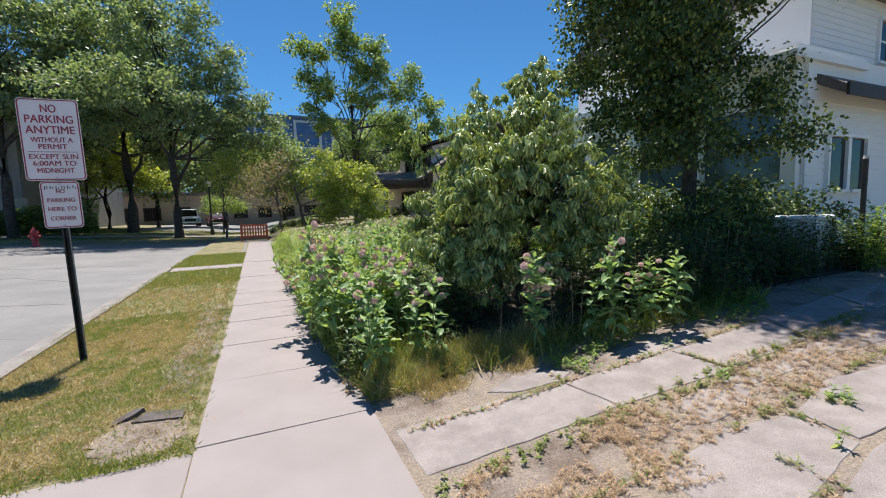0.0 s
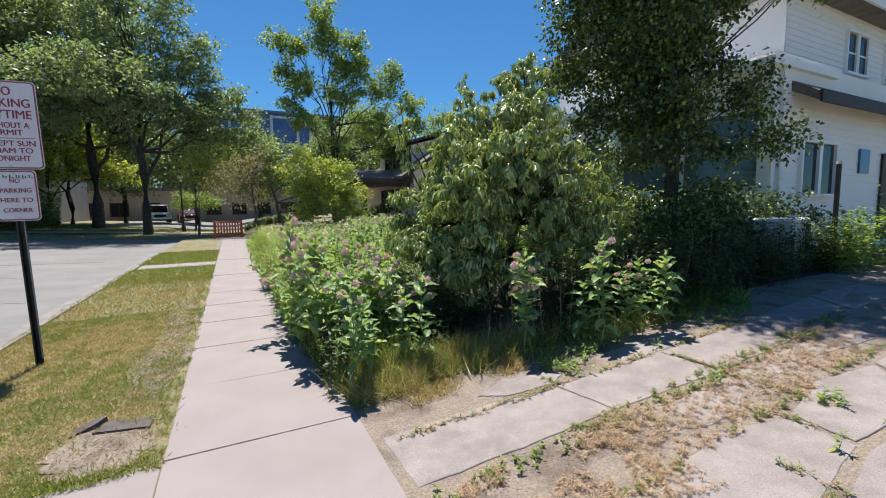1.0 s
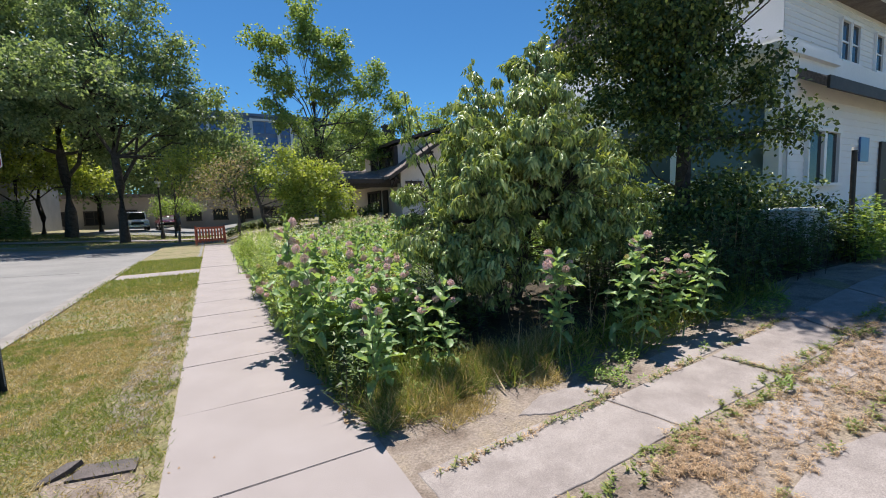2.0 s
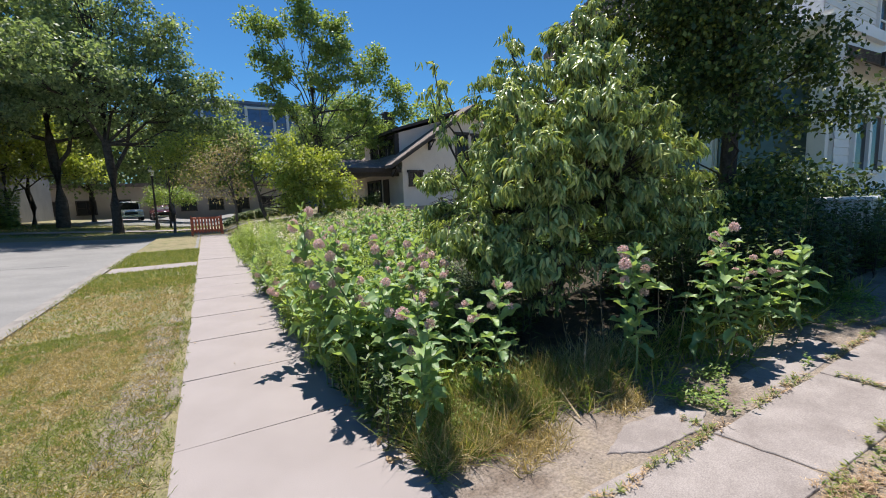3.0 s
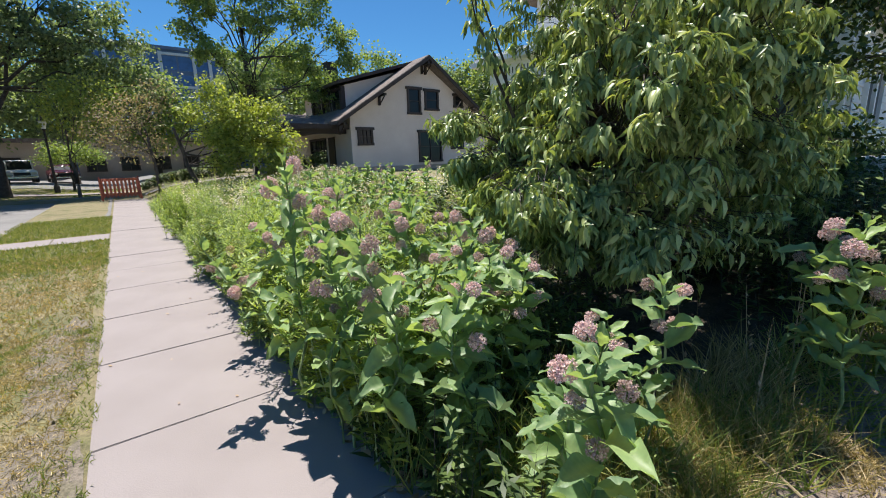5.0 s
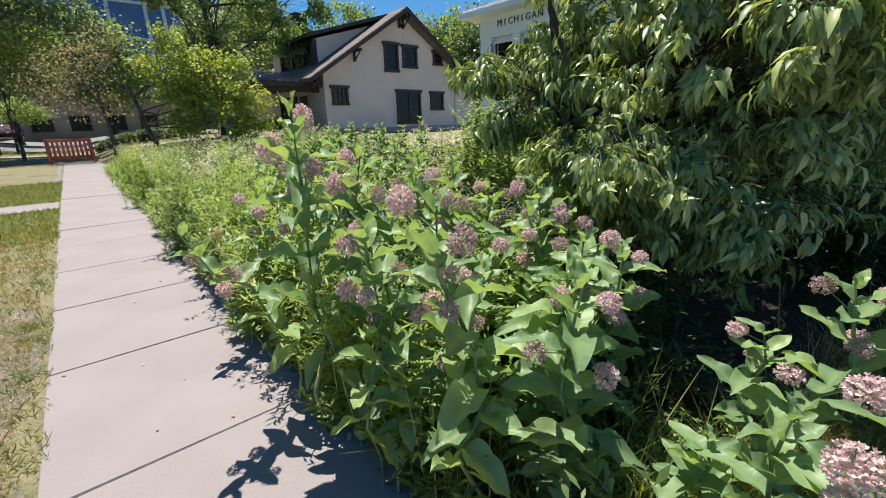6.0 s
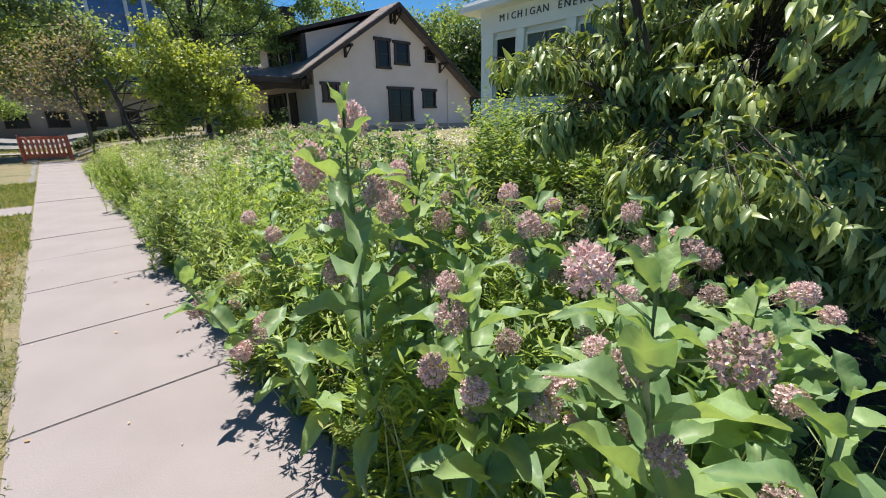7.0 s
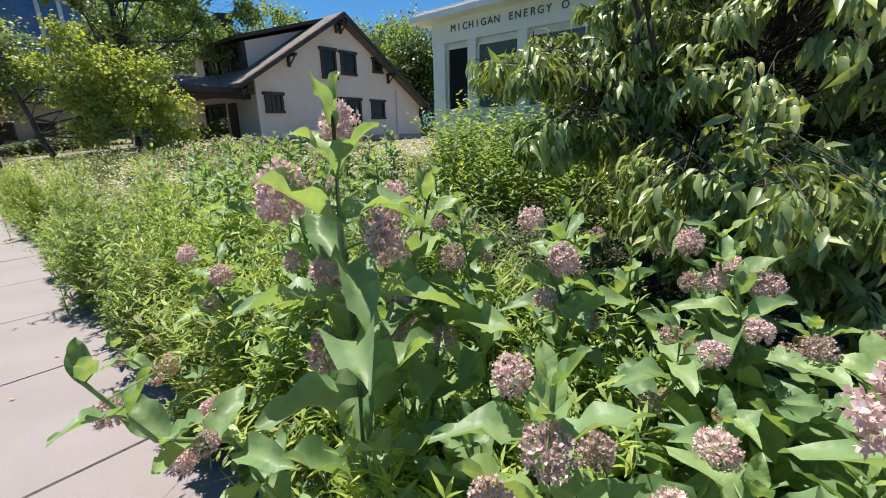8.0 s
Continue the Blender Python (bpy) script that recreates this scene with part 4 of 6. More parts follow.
def car(name, label, at, turn, paint, length=4.9, height=1.8, pickup=False):
    ob = thing(name, label, "car", at, turn)
    w = 0.95
    side = [(-length / 2, 0.35), (-length / 2, 0.95), (-length / 2 + 0.1, 1.1), (length / 2 - 1.5, 1.12), (length / 2 - 0.25, 1.0), (length / 2, 0.8), (length / 2, 0.35)]
    bm = prism(bmesh.new(), side, "y", -w, w)
    bmesh.ops.bevel(bm, geom=bm.edges[:], offset=0.06, segments=2, affect="EDGES")
    part("body", bm, paint, ob, "", True)
    c0, c1 = (-length / 2 + (1.9 if pickup else 0.1)), length / 2 - 1.35
    bm = prism(bmesh.new(), [(c0, 1.08), (c0 + 0.2, height - 0.05), (c0 + 0.5, height), (c1 - 0.75, height), (c1, 1.08)], "y", -w + 0.12, w - 0.12)
    bmesh.ops.bevel(bm, geom=bm.edges[:], offset=0.05, segments=2, affect="EDGES")
    part("cabin", bm, paint, ob, "", True)
    for s in (-1, 1):
        bm = prism(bmesh.new(), [(c0 + 0.25, 1.15), (c0 + 0.4, height - 0.15), (c1 - 0.8, height - 0.15), (c1 - 0.25, 1.15)], "y", s * (w - 0.125), s * (w - 0.11))
        part("side_window", bm, M_PANE, ob)
    bm = prism(bmesh.new(), [(c1 - 0.02, 1.13), (c1 + 0.02, 1.13), (c1 - 0.62, height - 0.1), (c1 - 0.68, height - 0.1)], "y", -w + 0.22, w - 0.22)
    part("windscreen", bm, M_PANE, ob)
    for s in (-1, 1):
        bm = bmesh.new()
        box(bm, length / 2 - 0.06, length / 2 + 0.02, s * 0.72 - 0.16, s * 0.72 + 0.16, 0.7, 0.88, 0.02)
        part("headlight", bm, M_LAMPGLASS, ob)
    bm = bmesh.new()
    box(bm, length / 2 - 0.05, length / 2 + 0.025, -0.5, 0.5, 0.62, 0.86, 0.02)
    part("grille", bm, M_TYRE, ob)
    bm = bmesh.new()
    box(bm, length / 2 - 0.1, length / 2 + 0.09, -0.9, 0.9, 0.38, 0.56, 0.03)
    part("bumper", bm, M_CHROME, ob)
    for x in (-length / 2 + 0.9, length / 2 - 0.9):
        for s in (-1, 1):
            wh = new("wheel")
            wh.parent = ob
            part("tyre", rod(bmesh.new(), (x, s * 0.75, 0.36), (x, s * 0.98, 0.36), 0.36, 0.36, 20), M_TYRE, wh)
            part("rim", rod(bmesh.new(), (x, s * 0.97, 0.36), (x, s * 0.99, 0.36), 0.22, 0.22, 14), M_CHROME, wh)
    return ob


car("pickup_truck", "white pickup truck parked facing the junction", (-6.2, 53.0, ground_z(-6.2, 53) + 0.03), -80, M_CARWHITE, 5.4, 1.9, True)
car("parked_car", "dark red car parked beside the white truck", (-3.6, 54.5, ground_z(-3.6, 54.5) + 0.03), -80, M_CARRED, 4.7, 1.6)


def street_lamp(at):
    ob = thing("street_lamp", "dark post lantern street lamp", "street lamp", at)
    part("pole", lathe(bmesh.new(), [(0.14, 0), (0.14, 0.4), (0.07, 0.5), (0.05, 3.6), (0.09, 3.65), (0.09, 3.7)], 10), M_POST, ob)
    part("lantern", lathe(bmesh.new(), [(0.10, 3.7), (0.2, 4.1), (0.19, 4.15)], 8), M_LAMPGLASS, ob)
    part("cap", lathe(bmesh.new(), [(0.26, 4.15), (0.22, 4.25), (0.05, 4.42), (0.03, 4.55)], 8), M_POST, ob)
    return ob


street_lamp((-2.6, 36.5, ground_z(-2.6, 36.5)))
bin_ = thing("storage_bin", "white plastic storage bin half hidden by weeds", "bin", (8.85, 3.5, 0.42), 8)
bm = bmesh.new()
prism(bm, [(-0.3, 0), (0.3, 0), (0.34, 0.8), (-0.34, 0.8)], "y", -0.3, 0.3)
part("tub", bm, M_WHITE, bin_)
bm = bmesh.new()
box(bm, -0.38, 0.38, -0.34, 0.34, 0.803, 0.87, 0.02)
part("lid", bm, M_WHITETRIM, bin_)
pole = thing("pipe_post", "grey steel pipe post among the weeds", "post", (9.3, 2.9, 0.4))
part("pipe", rod(bmesh.new(), (0, 0, -0.2), (0, 0, 1.75), 0.035, 0.035, 10), M_POST, pole)
part("cap", rod(bmesh.new(), (0, 0, 1.75), (0, 0, 1.8), 0.042, 0.03, 10), M_HOLE, pole)

# ---- trees ----
def on_land(x, y):
    return (x, y, ground_z(x, y))


tree("street_tree", "tall dark trunked street tree with feathery green crown", "tree", on_land(-4.3, 33.0), 9.0, 0.29,
     [(0, 0, 12.5, 3.2, 3.0, 3.6), (-2.6, 0.4, 9.5, 2.4, 2.4, 2.4), (2.8, 0.2, 9.3, 2.4, 2.4, 2.3), (0.4, -1.4, 8.3, 2.6, 2.2, 1.8), (4.2, 0, 7.4, 1.9, 1.8, 1.5), (3.6, 0.2, 5.6, 1.6, 1.5, 0.9), (-3.4, -0.6, 7.4, 1.8, 1.7, 1.1), (1.8, 1.2, 6.4, 1.5, 1.4, 0.9), (-0.8, 0.5, 15.8, 1.8, 1.8, 1.8), (5.6, 0.4, 6.6, 1.3, 1.3, 0.9), (3.2, 0, 12.0, 1.7, 1.8, 1.5), (4.9, 0, 9.2, 1.5, 1.5, 1.2), (1.8, 0, 14.6, 1.5, 1.5, 1.3), (6.3, 0.3, 8.2, 1.1, 1.2, 0.9), (6.8, 0.3, 6.0, 1.0, 1.1, 0.8), (-0.5, -4.0, 8.5, 2.8, 2.4, 1.6), (-3.0, -5.0, 8.8, 2.6, 2.4, 1.4)],
     580, 62, (0.2, 0.07), M_LOCUST, M_BARK, 21, 0.3, group="street trees", spray=0.55, flat=0.4, sway=0.012)
tree("street_tree", "tall dark forked street tree with dense green crown", "tree", on_land(-8.2, 39.0), 10.0, 0.38,
     [(0, 0, 13, 4, 3.6, 4), (-4, 0, 10, 3.2, 3, 3), (3, 0, 9.5, 3, 2.6, 2.4), (-2.5, -1, 7.3, 2.5, 2.2, 1.5), (2.2, 0, 6.4, 2, 2, 1.2), (-1, 0, 17, 3, 3, 2.2)],
     480, 66, (0.22, 0.08), M_LOCUST, M_BARK, 22, 0.36, group="street trees", spray=0.6, flat=0.4, sway=0.02)
tree("street_tree", "tall street tree with airy bluish green crown", "tree", on_land(-13.0, 33.5), 9.0, 0.3,
     [(0, 0, 12, 4, 3, 3.5), (-3.5, 0, 9, 3, 3, 2.6), (3.4, 0, 9.5, 2.6, 2.4, 2.4), (0.5, -0.6, 7.6, 2.2, 2, 1.2), (-1, 0, 15.5, 3, 3, 2), (3.6, 0.4, 13.2, 2.2, 2, 2)],
     460, 66, (0.22, 0.08), M_LOCUST, M_BARK, 23, 0.36, group="street trees", spray=0.6, flat=0.4, sway=0.015)
tree("street_tree", "slim street tree behind the others", "tree", on_land(-11.5, 46.0), 7.0, 0.2,
     [(0, 0, 9, 4, 3, 3), (3, 0, 7, 2.5, 2.5, 2), (-3.4, 0, 6.8, 2.6, 2.4, 1.8), (1, 0, 12, 3, 3, 2.2)], 520, 30, (0.3, 0.11), M_LOCUST, M_BARK, 24, 0.5, group="street trees")
tree("park_tree", "sunlit yellow green tree behind the street trees", "tree", on_land(-11.5, 41.5), 4.0, 0.16,
     [(0, 0, 4.6, 2.5, 2.0, 1.5), (2.6, 0, 5.6, 2.0, 1.8, 1.5), (-2.7, 0, 5.0, 2.0, 1.8, 1.4), (0.5, 0, 7.4, 2.4, 2.0, 1.5), (4.4, 0.4, 4.0, 1.4, 1.3, 1.0)], 300, 40, (0.2, 0.075), M_SHRUB, M_BARK, 27, 0.24, spray=0.35)
tree("ornamental_tree", "small round ornamental tree beside the parked truck", "tree", on_land(-2.0, 39.5), 1.8, 0.09,
     [(0, 0, 2.5, 1.5, 1.3, 0.6), (-0.9, 0, 2.1, 0.8, 0.8, 0.4), (1.2, 0, 2.2, 0.9, 0.8, 0.4)], 130, 26, (0.12, 0.045), M_WALNUT, M_BARK, 26, 0.22)
tree("garden_tree", "tall light green tree with open crown beside the porch", "tree", on_land(7.4, 30.8), 8.5, 0.2,
     [(-0.3, 0, 14.4, 1.04, 1.12, 1.38), (-0.1, 0, 12.6, 1.56, 1.5, 1.12), (-2.3, 0.2, 12.0, 1.17, 1.12, 0.88), (-3.5, 0.1, 12.3, 0.91, 0.88, 0.62), (-1.9, 0, 9.6, 1.56, 1.5, 1.0), (-3.1, 0.2, 10.2, 0.91, 0.88, 0.62), (2.2, 0, 11.2, 1.3, 1.38, 1.25), (2.0, 0.2, 13.0, 1.04, 1.0, 0.88), (3.9, -0.2, 9.6, 1.3, 1.25, 1.0), (0.8, 0, 9.2, 1.69, 1.62, 1.12), (3.2, 0.4, 7.3, 1.56, 1.5, 1.12), (-1.3, 0, 7.0, 1.43, 1.38, 0.88), (4.7, 0.4, 5.6, 1.56, 1.62, 1.5), (0.4, 0.2, 5.6, 1.17, 1.12, 0.75), (4.9, 0, 11.0, 1.04, 1.0, 0.88), (6.1, -0.6, 8.8, 1.17, 1.12, 0.88), (6.6, -0.8, 7.2, 1.04, 1.12, 0.75), (1.0, 0, 11.0, 1.17, 1.12, 0.88), (-2.6, 0, 8.0, 0.91, 0.88, 0.5)],
     620, 38, (0.19, 0.068), M_WALNUT, M_BARK, 31, 0.18, lean=(0.1, 0), spray=0.32, flat=0.7, sway=0.015, shell=0.7)
tree("flowering_shrub", "spreading yellow green shrub with leaning dark stem", "shrub", on_land(3.2, 24.0), 2.6, 0.11,
     [(1.6, 0, 3.2, 1.2, 1.2, 1.0), (2.9, -0.1, 2.6, 1.2, 1.2, 0.9), (0.9, 0, 2.2, 0.8, 1.0, 0.7), (2.2, -0.4, 1.5, 1.3, 1.1, 0.6), (3.9, 0, 2.0, 0.8, 1.0, 0.7), (0.9, 0, 4.2, 0.6, 0.6, 0.6), (4.0, 0, 1.1, 0.7, 0.8, 0.5), (0.2, 0, 3.3, 0.5, 0.5, 0.4), (1.2, -0.2, 1.1, 0.9, 0.8, 0.6), (2.0, 0.1, 2.4, 1.2, 1.1, 1.0), (3.1, 0, 3.5, 0.7, 0.7, 0.5), (3.0, -0.3, 1.0, 0.9, 0.8, 0.6)],
     400, 34, (0.13, 0.052), M_SHRUB, M_BARK, 32, 0.16, lean=(-0.6, 0.1), spray=0.25)
tree("thin_tree", "thinning tree with bare grey twigs and brownish leaves", "tree", on_land(2.0, 27.8), 3.0, 0.09,
     [(-0.7, 0, 3.8, 1.5, 1.2, 1.0), (-1.8, 0, 3.0, 1.1, 1.0, 0.9), (-0.6, 0.2, 2.2, 1.4, 1.0, 0.8), (0.4, 0, 4.6, 0.9, 0.9, 0.7)], 240, 9, (0.12, 0.04), M_RUST, M_BARK2, 33, 0.24, lean=(-0.2, 0))
tree("street_tree", "yellowing young tree over the barricade", "tree", on_land(-1.3, 30.9), 3.4, 0.08,
     [(-0.2, 0, 4.6, 1.1, 1.0, 0.9), (0.9, 0, 5.3, 1.2, 1.1, 1.0), (0.5, 0, 3.6, 1.0, 0.9, 0.6), (1.9, 0, 4.3, 0.9, 0.9, 0.7)], 170, 18, (0.15, 0.05), M_SHRUB, M_BARK2, 34, 0.28)
for i, (x, y, h, w) in enumerate(((-2.5, 52, 13, 5), (3.5, 50, 10, 4.2), (-8.5, 50, 11, 5), (24, 44, 12, 5), (30, 40, 11, 5), (15, 48, 13, 5), (10.5, 44, 9.5, 3.4), (36, 30, 11, 5), (38, 41, 13, 6), (33, 38, 11, 5), (19, 56, 15, 6), (31.6, 33.6, 9, 3.4))):
    tree("backyard_tree", "leafy green tree standing behind the houses", "tree", on_land(x, y), h * 0.6, 0.25,
         [(0, 0, h * 0.8, w * 0.6, w * 0.5, h * 0.2), (-w * 0.5, 0, h * 0.6, w * 0.5, w * 0.5, h * 0.18), (w * 0.5, 0, h * 0.6, w * 0.5, w * 0.5, h * 0.18), (0, -w * 0.3, h * 0.4, w * 0.6, w * 0.5, h * 0.15)],
         300, 24, (0.3, 0.11), M_DARKSHRUB_SHADE if i == 11 else M_WALNUT if i % 2 else M_LOCUST, M_BARK, 40 + i, 0.5, group="trees behind houses")
for i, (x, y, h, w) in enumerate(((-30, 70, 14, 8), (-18, 74, 13, 8), (-5, 80, 12, 7), (-42, 55, 15, 9), (42, 70, 13, 8))):
    tree("distant_tree", "broad distant tree closing the street view", "tree", on_land(x, y), h * 0.5, 0.3,
         [(0, 0, h * 0.7, w * 0.7, w * 0.5, h * 0.3), (-w * 0.5, 0, h * 0.5, w * 0.5, w * 0.5, h * 0.25), (w * 0.5, 0, h * 0.5, w * 0.5, w * 0.5, h * 0.25)],
         260, 24, (0.5, 0.2), M_LOCUST, M_BARK, 50 + i, 0.8, group="distant trees", twigs=False)
SHADE_UPPER = [
    (-1.5, 0.2, 5.6, 0.7, 0.7, 0.8), (-1.3, 0.4, 4.5, 0.75, 0.7, 0.7), (-1.2, -0.1, 6.6, 0.7, 0.7, 0.8), (-0.9, -0.3, 3.6, 0.6, 0.6, 0.5), (-0.6, 0.5, 5.2, 0.8, 0.8, 0.8),
    (-0.2, -0.3, 4.3, 0.7, 0.7, 0.7), (0.0, 0.3, 6.3, 0.9, 0.9, 0.9), (0.7, -0.3, 4.9, 0.6, 0.6, 0.7), (0.8, 0.1, 6.2, 0.7, 0.7, 0.7), (1.5, -1.2, 4.7, 0.5, 0.4, 0.3),
    (1.0, -0.8, 5.4, 0.5, 0.4, 0.35), (2.0, -1.3, 5.0, 0.4, 0.35, 0.25), (-0.2, 0.0, 7.6, 1.0, 1.0, 0.9), (-1.5, 0.9, 3.5, 0.5, 0.5, 0.5), (0.4, 0.9, 4.4, 0.8, 0.8, 0.8),
]
SHADE_LOWER = [
    (0.3, 0.1, 3.4, 0.7, 0.7, 0.55), (-0.4, 0.6, 3.3, 0.7, 0.7, 0.5), (-0.5, -0.4, 2.6, 0.55, 0.5, 0.35), (0.2, 0.2, 2.6, 0.6, 0.6, 0.35), (0.9, -0.7, 2.9, 0.45, 0.4, 0.35),
    (-1.1, 0.5, 2.6, 0.5, 0.5, 0.4), (1.2, -1.0, 2.1, 0.4, 0.35, 0.22), (0.6, -0.4, 2.05, 0.35, 0.35, 0.2), (-0.9, -0.5, 1.95, 0.4, 0.4, 0.22), (0.0, 0.9, 1.95, 0.5, 0.5, 0.25),
]
# Leaf colour here includes the shade inside the crown and its glints.
tree("shade_tree", "dense dark tree beside the white house, crown shade in leaf colour", "tree", on_land(7.45, 4.5), 5.2, 0.13,
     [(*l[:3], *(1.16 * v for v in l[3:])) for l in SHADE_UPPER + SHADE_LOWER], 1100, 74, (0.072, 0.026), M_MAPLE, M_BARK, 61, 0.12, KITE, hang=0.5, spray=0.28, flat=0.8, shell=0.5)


# Shares the leaf colour that has crown shade painted in.
tree("evergreen_shrub", "dark spreading shrub against the white wall, shade in leaf colour", "shrub", on_land(8.3, 4.1), 0.9, 0.06,
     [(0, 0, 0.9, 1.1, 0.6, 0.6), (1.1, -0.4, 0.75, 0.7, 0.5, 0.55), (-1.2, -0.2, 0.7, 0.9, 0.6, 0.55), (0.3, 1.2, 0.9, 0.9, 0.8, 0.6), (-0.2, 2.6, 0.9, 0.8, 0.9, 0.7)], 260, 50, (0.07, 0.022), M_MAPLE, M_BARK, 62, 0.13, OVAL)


# ---- the drooping fruit tree ----
def peach_tree():
    r, g = random.Random(71), np.random.default_rng(71)
    bx, by = 3.95, 4.75
    bz = ground_z(bx, by)
    ob = thing("peach_tree", "bushy peach tree with long drooping glossy leaves", "tree", (bx, by, bz))
    crown = [
        (3.95, 4.7, 2.55, 0.95, 1.0, 0.75, 150), (3.2, 4.25, 1.75, 0.75, 0.75, 0.5, 120), (4.0, 3.65, 1.75, 0.75, 0.6, 0.65, 120), (3.3, 5.0, 1.7, 0.42, 0.42, 0.5, 70),
        (4.75, 3.95, 1.6, 0.75, 0.75, 0.75, 100), (3.6, 4.1, 1.0, 1.0, 0.85, 0.45, 70), (2.72, 4.4, 1.15, 0.4, 0.45, 0.3, 55), (4.2, 4.4, 3.15, 0.45, 0.5, 0.4, 55),
        (3.75, 3.75, 2.45, 0.5, 0.45, 0.45, 60), (3.0, 3.55, 1.4, 0.35, 0.3, 0.35, 40), (2.4, 4.3, 1.2, 0.3, 0.35, 0.2, 26), (4.6, 3.5, 1.3, 0.5, 0.4, 0.4, 45),
    ]
    skirts = [
        (3.9, 4.9, 1.3, 1.1, 1.0, 0.9, 60), (2.75, 4.05, 1.05, 0.42, 0.4, 0.32, 60), (3.1, 3.75, 0.85, 0.5, 0.4, 0.4, 50), (2.8, 5.1, 1.35, 0.32, 0.3, 0.14, 24),
        (2.72, 3.55, 1.72, 0.3, 0.3, 0.3, 30), (4.6, 4.9, 2.6, 0.6, 0.6, 0.6, 60), (2.95, 5.4, 1.74, 0.36, 0.34, 0.15, 20), (3.35, 5.6, 1.82, 0.4, 0.36, 0.2, 24),
        (2.72, 5.25, 1.68, 0.2, 0.2, 0.08, 7), (3.6, 5.3, 1.6, 0.4, 0.4, 0.3, 14), (3.0, 4.0, 2.15, 0.5, 0.45, 0.35, 50), (3.35, 3.5, 2.1, 0.4, 0.35, 0.35, 40),
    ]
    lobes = crown + skirts
    trunk, limbs = Tubes(8), Tubes(5)
    stems = []
    for k in range(4):
        a = k * 1.7
        p = bend((0.08 * math.cos(a), 0.08 * math.sin(a), -0.1), (0.35 * math.cos(a), 0.35 * math.sin(a), 1.1), r, 5)
        trunk.add(p, [0.07, 0.055, 0.05, 0.045, 0.04])
        stems.append(p)
    ends, dirs = [], []
    for l in lobes:
        c = Vector((l[0] - bx, l[1] - by, l[2] - bz))
        s = min(stems, key=lambda p: (p[-1] - c).length)
        way = bend(s[-1] if c.z > 0.9 else s[2], c, r, 5)
        limbs.add(way, [0.034, 0.024, 0.017, 0.011, 0.007])
        d = unit(g.normal(size=(l[6], 3)))
        rad = g.uniform(0.3, 1.12, (l[6], 1)) ** 0.5
        pts = np.array(c) + d * rad * np.array(l[3:6])
        for p, o in zip(pts, d):
            j = way[r.randint(1, 4)]
            q = Vector(p)
            mid = j.lerp(q, 0.6) + Vector((0, 0, 0.1))
            limbs.add([j, mid, q], [0.0035, 0.0028, 0.002])
            ends.append(p)
            dirs.append(o)
    clump = len(ends)
    for sx, sy, top in ((2.62, 4.95, 2.9), (2.75, 5.05, 2.75), (2.5, 4.85, 2.6), (3.3, 4.6, 3.1), (3.6, 5.0, 3.35)):
        q = Vector((sx - bx, sy - by, top - bz))
        foot = Vector((sx - bx + 0.35, sy - by - 0.1, 1.5))
        way = bend(foot, q, r, 6)
        limbs.add(way, [0.014, 0.012, 0.01, 0.008, 0.006, 0.004])
        for w in way[1:]:
            for _ in range(2):
                ends.append(np.array(w))
                dirs.append(unit(g.normal(size=3)))
    E_, O_ = np.array(ends), np.array(dirs)
    per = 38
    n = len(E_) * per
    base = np.repeat(E_, per, 0)
    o = np.repeat(O_, per, 0)
    o[:, 2] *= 0.3
    along = g.uniform(0, 1, (n, 1))
    P = base - o * along * 0.2 + g.normal(size=(n, 3)) * 0.018
    P[:, 2] -= (1 - along[:, 0]) * 0.02
    D = unit(o * 0.6 + g.normal(size=(n, 3)) * 0.4 + np.array([0, 0, -0.62]))
    N = unit(o * 0.7 + g.normal(size=(n, 3)) * 0.35 + np.array([0, 0, 0.8]))
    u, v = P[:, 0] + bx - 3.3, P[:, 1] + by - 3.6
    hollow = (np.abs(0.75 * v - 0.66 * u) < 0.36 + 0.1 * np.sin(P[:, 2] * 7)) & (P[:, 2] + bz < 1.28) & (np.abs(0.75 * u + 0.66 * v) < 1.15) & (g.uniform(0, 1, n) > 0.22)
    sparse = (np.arange(n) >= clump * per) & (g.uniform(0, 1, n) > 0.28)
    keep = (P[:, 2] > 0.05) & ~hollow & ~sparse
    P, D, N = P[keep], D[keep], N[keep]
    sz = g.uniform(0.7, 1.2, len(P))
    link_mesh("trunk", trunk.mesh("trunk"), M_BARK, ob)
    link_mesh("branchwork", limbs.mesh("branchwork"), M_BARK, ob)
    link_mesh("crown", leaf_mesh("crown", P, D, N, 0.079 * sz, 0.0132 * sz, PEACH, 0.65, 0.6, False), M_PEACH, ob)
    return ob


peach_tree()

